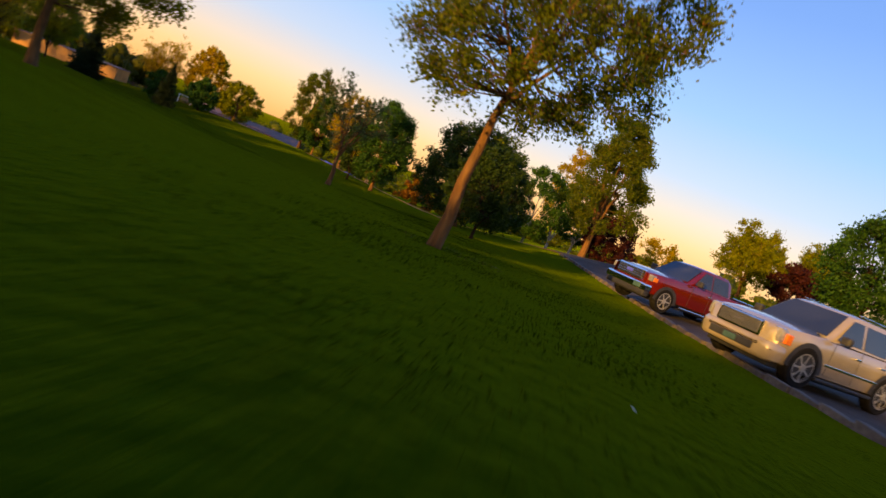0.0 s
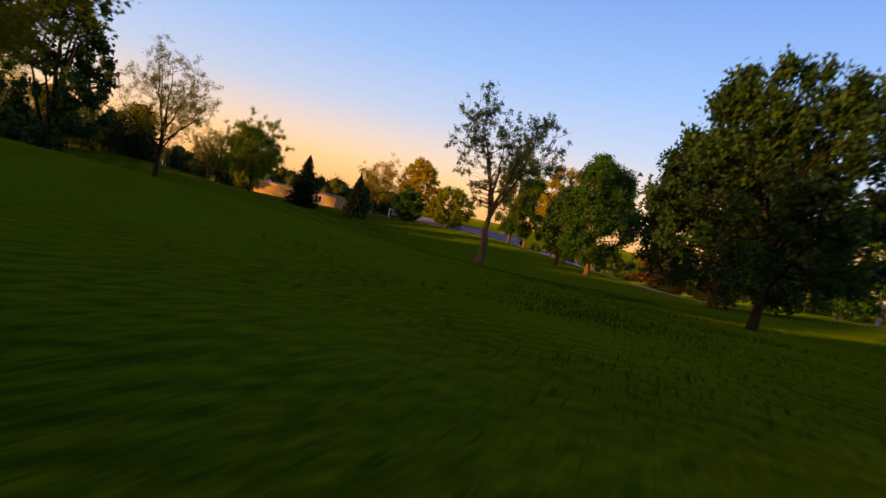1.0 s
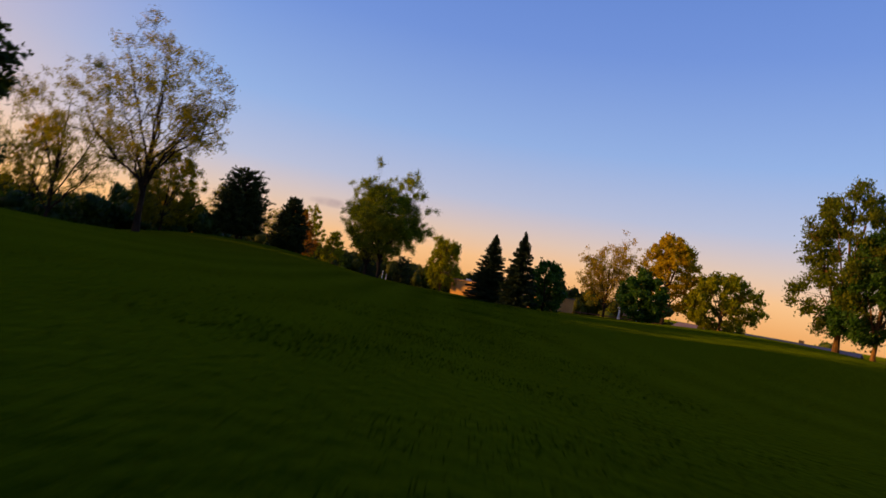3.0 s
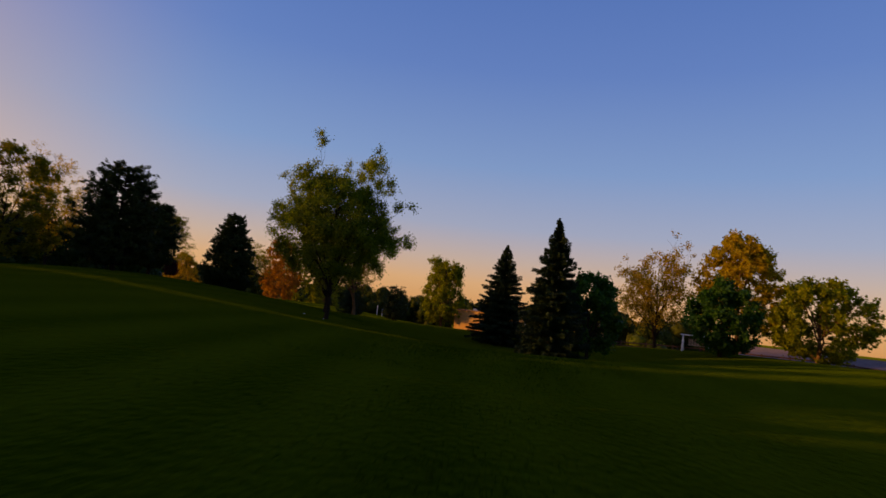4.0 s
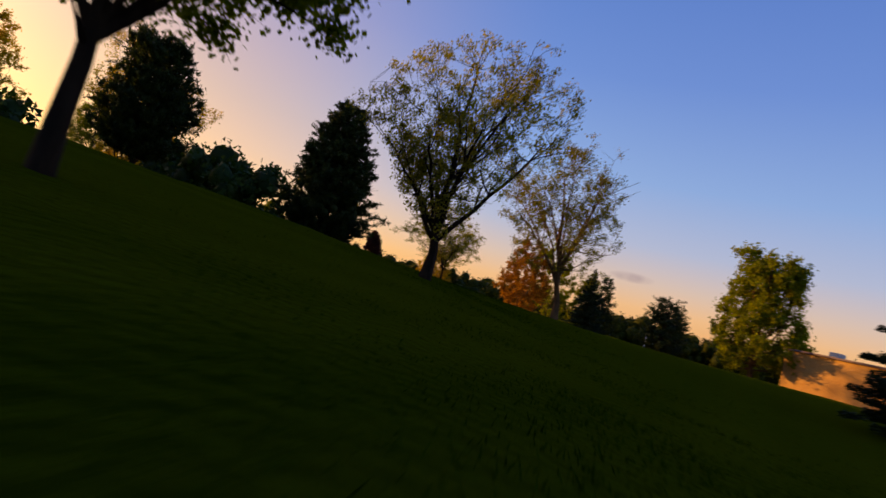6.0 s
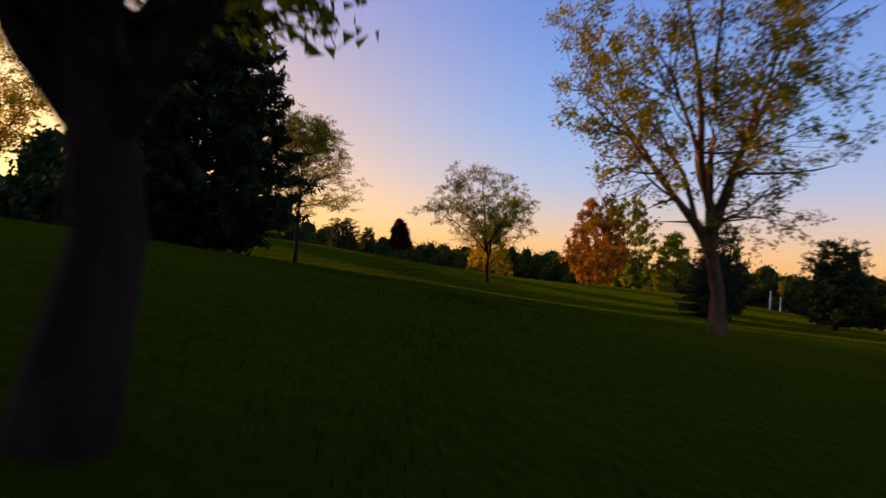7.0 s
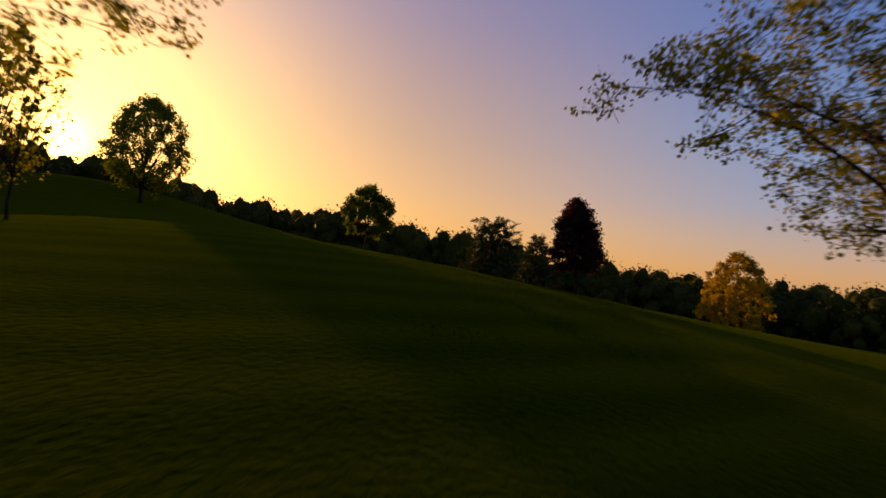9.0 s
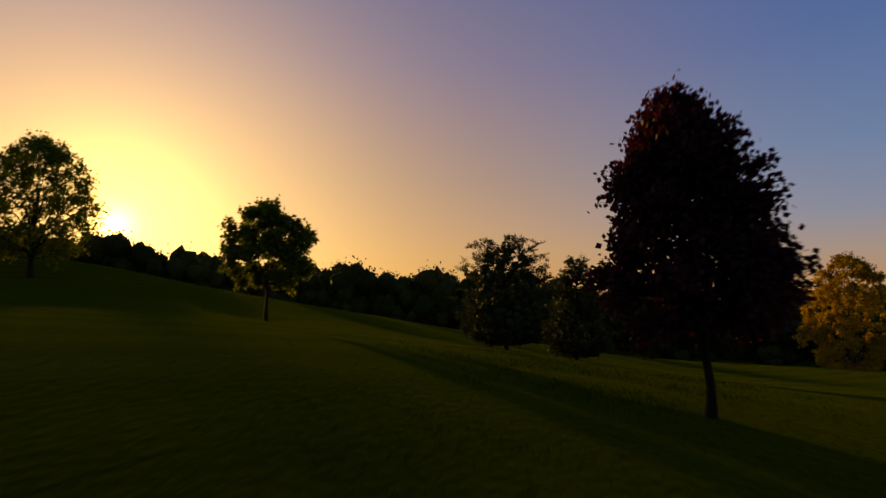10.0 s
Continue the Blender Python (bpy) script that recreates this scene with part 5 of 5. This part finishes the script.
def wall_ring(parent, length, depth, height, t, mat):
    for name, lo, hi in (("front_wall", (0, 0, -0.5), (length, t, height)), ("back_wall", (0, depth - t, -0.5), (length, depth, height)),
                         ("end_wall", (0, t, -0.5), (t, depth - t, height)), ("end_wall", (length - t, t, -0.5), (length, depth - t, height))):
        part(name, boxed(lo, hi, 0.015), mat, parent)


def facing(a, b):
    """The pose of a building whose front runs from a to b."""
    yaw = math.degrees(math.atan2(b[1] - a[1], b[0] - a[0]))
    return pose(a[0], a[1], min(ground(*a), ground(*b)), 0, 0, yaw), math.hypot(b[0] - a[0], b[1] - a[1])


def flat_building(a, b, depth, height, windows, label):
    m, L = facing(a, b)
    t = thing("stucco_building", m, label, "building")
    wall_ring(t, L, depth, height, 0.2, STUCCO)
    part("roof", boxed((-0.12, -0.15, height), (L + 0.12, depth + 0.12, height + 0.1), 0.02), SHINGLE, t, "low flat roof")
    for (x, z, w, h) in windows:
        window_part(t, x, 0, z, w, h, 0.0)
    part("roof_unit", boxed((L * 0.12, 0.8, height + 0.1), (L * 0.12 + 0.5, 1.4, height + 0.38), 0.03), WHITE_WOOD, t, "pale rooftop unit")
    return t


def gable_house(a, b, depth, height, rise, windows, label):
    m, L = facing(a, b)
    t = thing("house", m, label, "house")
    wall_ring(t, L, depth, height, 0.2, SIDING)
    bm = bmesh.new()
    for s in (0, 1):
        y0, y1 = (-0.5, depth / 2) if s == 0 else (depth / 2, depth + 0.5)
        z0, z1 = (height - 0.08, height + rise) if s == 0 else (height + rise, height - 0.08)
        vs = [bm.verts.new(p) for p in ((-0.4, y0, z0), (L + 0.4, y0, z0), (L + 0.4, y1, z1), (-0.4, y1, z1))]
        up = [bm.verts.new((v.co.x, v.co.y, v.co.z + 0.14)) for v in vs]
        bm.faces.new(up)
        bm.faces.new(vs[::-1])
        for i in range(4):
            bm.faces.new((vs[i], vs[(i + 1) % 4], up[(i + 1) % 4], up[i]))
    bmesh.ops.recalc_face_normals(bm, faces=bm.faces)
    part("roof", bm, SHINGLE, t, "lavender-grey shingled roof")
    for x in (0.1, L - 0.1):
        bm = bmesh.new()
        tri = [(x, 0.1, height), (x, depth - 0.1, height), (x, depth / 2, height + rise)]
        f = bm.faces.new([bm.verts.new(p) for p in tri])
        r = bmesh.ops.extrude_face_region(bm, geom=[f])
        bmesh.ops.translate(bm, vec=(0.1 if x < 1 else -0.1, 0, 0), verts=[e for e in r["geom"] if isinstance(e, bmesh.types.BMVert)])
        bmesh.ops.recalc_face_normals(bm, faces=bm.faces)
        part("gable", bm, SIDING, t)
    part("chimney", boxed((L * 0.7, depth * 0.55, height), (L * 0.7 + 0.5, depth * 0.55 + 0.5, height + rise + 0.5), 0.02), STUCCO, t)
    for (x, z, w, h) in windows:
        window_part(t, x, 0, z, w, h, 0.0)
    part("gutter", boxed((-0.4, -0.62, height - 0.08), (L + 0.4, -0.5, height + 0.02), 0.02), WHITE_WOOD, t)
    return t


flat_building((-73.2, 86.3), (-59.6, 91.1), 8, 2.05, [(9.2, 0.05, 0.95, 1.85), (11.4, 0.6, 1.2, 1.0)], "low tan stucco building glowing in the sun")
gable_house((-53.95, 107.38), (-35.1, 112.06), 9.1, 2.34, 1.3, [(2.86, 0.91, 1.43, 1.04), (7.15, 0.91, 1.43, 1.04), (11.7, 0.91, 1.43, 1.04), (16.25, 0.91, 1.43, 1.04)], "long low house with a lavender-grey roof behind a fence")


def rail_fence(pts, label):
    """Posts every 2.4 m with three rails between them."""
    t = thing("rail_fence", pose(pts[0][0], pts[0][1], ground(*pts[0])), label, "fence")
    base = Vector((pts[0][0], pts[0][1], ground(*pts[0])))
    spots = []
    for a, b in zip(pts, pts[1:]):
        n = max(1, round(math.dist(a, b) / 2.4))
        spots += [(a[0] + (b[0] - a[0]) * i / n, a[1] + (b[1] - a[1]) * i / n) for i in range(n)]
    spots.append(pts[-1])
    bm = boxed((-0.06, -0.06, -0.2), (0.06, 0.06, 1.15), 0.015)
    me = bpy.data.meshes.new("post")
    bm.to_mesh(me)
    bm.free()
    me.materials.append(FENCE_WOOD)
    rr = random.Random(8)
    for x, y in spots:
        p = obj("post", me, t)
        p.matrix_basis = Matrix.Translation(Vector((x, y, ground(x, y))) - base) @ pose(0, 0, 0, rr.uniform(-2, 2), rr.uniform(-2, 2), rr.uniform(0, 30))
    for (x0, y0), (x1, y1) in zip(spots, spots[1:]):
        for h in (0.35, 0.68, 1.0):
            a = Vector((x0, y0, ground(x0, y0) + h)) - base
            b = Vector((x1, y1, ground(x1, y1) + h + rr.uniform(-0.03, 0.03))) - base
            bm = boxed((0, -0.025, -0.06), ((b - a).length, 0.025, 0.06), 0.008)
            r = part("rail", bm, FENCE_WOOD, t)
            r.matrix_basis = Matrix.Translation(a) @ (b - a).to_track_quat('X', 'Z').to_matrix().to_4x4()
    return t


rail_fence([(-66.3, 97.5), (-49.4, 103.35), (-32.5, 102.7), (-15.6, 98.15)], "weathered dark red-brown rail fence behind the trees")


def swing_frame(x, y, yaw):
    t = thing("garden_swing", pose(x, y, ground(x, y), 0, 0, yaw), "pale wooden garden swing frame with a slatted seat", "swing")
    part("beam", boxed((-1.15, -0.06, 1.12), (1.15, 0.06, 1.22), 0.01), WHITE_WOOD, t)
    for s in (-1, 1):
        for k in (-1, 1):
            bm = boxed((-0.05, -0.05, -0.1), (0.05, 0.05, 1.16), 0.01)
            leg = part("leg", bm, WHITE_WOOD, t)
            leg.matrix_basis = pose(s * 0.95, k * 0.42, 0, k * 20, 0, 0)
        part("chain", boxed((s * 0.5 - 0.012, -0.012, 0.42), (s * 0.5 + 0.012, 0.012, 1.12)), FENCE_WOOD, t)
    seat = part("seat", boxed((-0.6, -0.22, 0.40), (0.6, 0.22, 0.44), 0.01), PLANK, t)
    for k in range(6):
        part("slat", boxed((-0.58 + k * 0.2, 0.2, 0.44), (-0.42 + k * 0.2, 0.23, 0.9), 0.008), PLANK, t)
    return t


swing_frame(-48.1, 91.65, 28)


# added square post for an upright lit orange by the sun; no gate known
def pillar(x, y):
    t = thing("brown_post", pose(x, y, ground(x, y), 0, 0, 20), "square brown post standing in for a sunlit orange upright", "pillar")
    part("shaft", boxed((-0.26, -0.26, -0.2), (0.26, 0.26, 1.5), 0.03), PLANK, t)
    part("cap", boxed((-0.33, -0.33, 1.5), (0.33, 0.33, 1.62), 0.03), CONCRETE, t)


pillar(-15.21, 86.06)


def tarp_stack(x, y):
    t = thing("covered_stack", pose(x, y, ground(x, y), 0, 0, 12), "low stack under a bright blue tarpaulin", "tarpaulin")
    bm = bmesh.new()
    bmesh.ops.create_grid(bm, x_segments=18, y_segments=8, size=1)
    for v in bm.verts:
        a = max(abs(v.co.x), abs(v.co.y))
        z = 1.0 - 0.95 * max(0, (a - 0.7) / 0.3) ** 1.5 + 0.06 * noise.noise(v.co * 3) + 0.08 * noise.noise(v.co * 7)
        v.co = (v.co.x * 1.9, v.co.y * 0.9, z)
    part("tarpaulin", bm, TARP, t, smooth=True)
    part("stack", boxed((-1.45, -0.65, -0.1), (1.45, 0.65, 0.88), 0.03), PLANK, t)


tarp_stack(-19.76, 92.3)
tarp_stack(-23.66, 93.6)


def small_post(x, y, h, label, mat, r=0.05):
    t = thing("marker_post", pose(x, y, ground(x, y)), label, "post")
    part("stake", boxed((-r, -r, -0.15), (r, r, h), r * 0.3), mat, t)
    part("cap", boxed((-r * 1.3, -r * 1.3, h), (r * 1.3, r * 1.3, h + r), r * 0.3), mat, t)


small_post(-92.74, 47.61, 0.85, "short dark marker post on the lawn", BARK_DARK, 0.07)
small_post(-109.2, 94.9, 1.6, "slim white post at the lawn's edge", WHITE_WOOD, 0.05)
small_post(-110.37, 96.46, 1.3, "slim white post beside the bushes", WHITE_WOOD, 0.05)


def scrap(x, y, s, seed):
    """A crumpled paper scrap on the grass."""
    bm = bmesh.new()
    bmesh.ops.create_icosphere(bm, subdivisions=2, radius=s)
    for v in bm.verts:
        v.co = v.co * (1 + 0.5 * noise.noise(v.co * (3 / s * 0.3) + Vector((seed, 0, 0))))
        v.co.z = v.co.z * 0.5 + s * 0.4
    me = bpy.data.meshes.new("paper_scrap")
    bm.to_mesh(me)
    bm.free()
    me.materials.append(WHITE_BITS)
    ob = obj("paper_scrap", me, None, "small crumpled white paper scrap on the grass", "litter")
    ob.matrix_basis = pose(x, y, ground(x, y) + 0.02, 0, 0, seed * 40)


for i, (x, y, s) in enumerate([(-47.19, 61.36, 0.03), (-47.71, 60.58, 0.04), (-43.16, 64.22, 0.015), (-77.61, 64.61, 0.03), (0.98, 2.60, 0.009), (-0.26, 11.57, 0.025)]):
    scrap(x, y, s, i)

# ---- grass blades where the lawn is passed closest, and leaves fallen round the ash ----
def blade_field(name, line, half, count, seed, mat, label):
    """Single blades leaning at random, thickest along the line."""
    rng = np.random.default_rng(seed)
    p = np.array(line, float)
    seg = np.linalg.norm(np.diff(p, axis=0), axis=1)
    at = rng.uniform(0, seg.sum(), count)
    cum = np.concatenate([[0], np.cumsum(seg)])
    k = np.clip(np.searchsorted(cum, at) - 1, 0, len(seg) - 1)
    f = (at - cum[k]) / seg[k]
    d = (p[k + 1] - p[k]) / seg[k][:, None]
    side = np.stack([-d[:, 1], d[:, 0]], 1)
    xy = p[k] + (p[k + 1] - p[k]) * f[:, None] + side * (rng.normal(size=count) * half)[:, None]
    # blades gather in tufts
    xy += 0.06 * np.sin(xy[:, ::-1] * 9.0) + 0.12 * np.sin(xy[:, ::-1] * 2.3 + 1)
    z = ground(xy[:, 0], xy[:, 1])
    h = rng.gamma(5, 0.011, count) * (0.7 + 0.5 * np.sin(xy[:, 0] * 1.7) * np.sin(xy[:, 1] * 1.3 + 2))
    h = np.clip(h * 0.65, 0.010, 0.045)
    a = rng.uniform(0, 2 * np.pi, count)
    w = rng.uniform(0.004, 0.009, count)
    base = np.stack([xy[:, 0], xy[:, 1], z - 0.012], 1)
    s = np.stack([np.cos(a) * w, np.sin(a) * w, 0 * w], 1)
    lean = rng.normal(size=(count, 2)) * 0.5
    tip = base + np.stack([lean[:, 0] * h, lean[:, 1] * h, h + 0.012], 1)
    v = np.stack([base - s, base + s, tip], 1).reshape(-1, 3)
    ob = obj(name, mesh_from(name, v, np.arange(len(v)).reshape(-1, 3), mat), None, label, "grass", kind="stuff")
    return ob


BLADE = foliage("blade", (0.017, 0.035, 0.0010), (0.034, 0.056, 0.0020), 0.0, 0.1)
TRACK = [(0, -2.6), (0.39, 15.6), (-1.95, 31.2), (-10.4, 41.6), (-26, 54.6), (-39, 63.7), (-48.1, 67.6), (-65, 67.6), (-80.6, 65), (-98.8, 62.4), (-111.8, 59.15)]
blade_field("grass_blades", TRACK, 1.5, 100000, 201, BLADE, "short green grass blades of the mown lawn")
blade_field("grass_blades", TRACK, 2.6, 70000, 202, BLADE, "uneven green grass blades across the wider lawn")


def litter(x, y, n, reach, seed):
    rng = np.random.default_rng(seed)
    a, d = rng.uniform(0, 6.283, n), reach * np.sqrt(rng.uniform(0.02, 1, n))
    px, py = x + np.cos(a) * d, y + np.sin(a) * d
    c = np.stack([px, py, ground(px, py) + 0.02 + rng.uniform(0, 0.02, n)], 1)
    along = unit(rng.normal(size=(n, 3)) * np.array([1, 1, 0.25]))
    ln = rng.uniform(0.02, 0.045, n)
    v, q = leaf_quads(c, along, unit(np.cross(along, rng.normal(size=(n, 3)) * 0.3 + np.array([0, 0, 1.0]))), ln, ln * 0.6)
    obj("leaf_litter", mesh_from("leaf_litter", v, q, LITTER), None, "dry brown leaves fallen round the tree's foot", "leaves", kind="stuff")


LITTER = foliage("dry_leaf", (0.035, 0.018, 0.006), (0.085, 0.045, 0.015), 0.1, 0.2)
litter(0.05, 11.7, 190, 1.2, 205)
litter(-9.49, 39.52, 160, 0.9, 206)
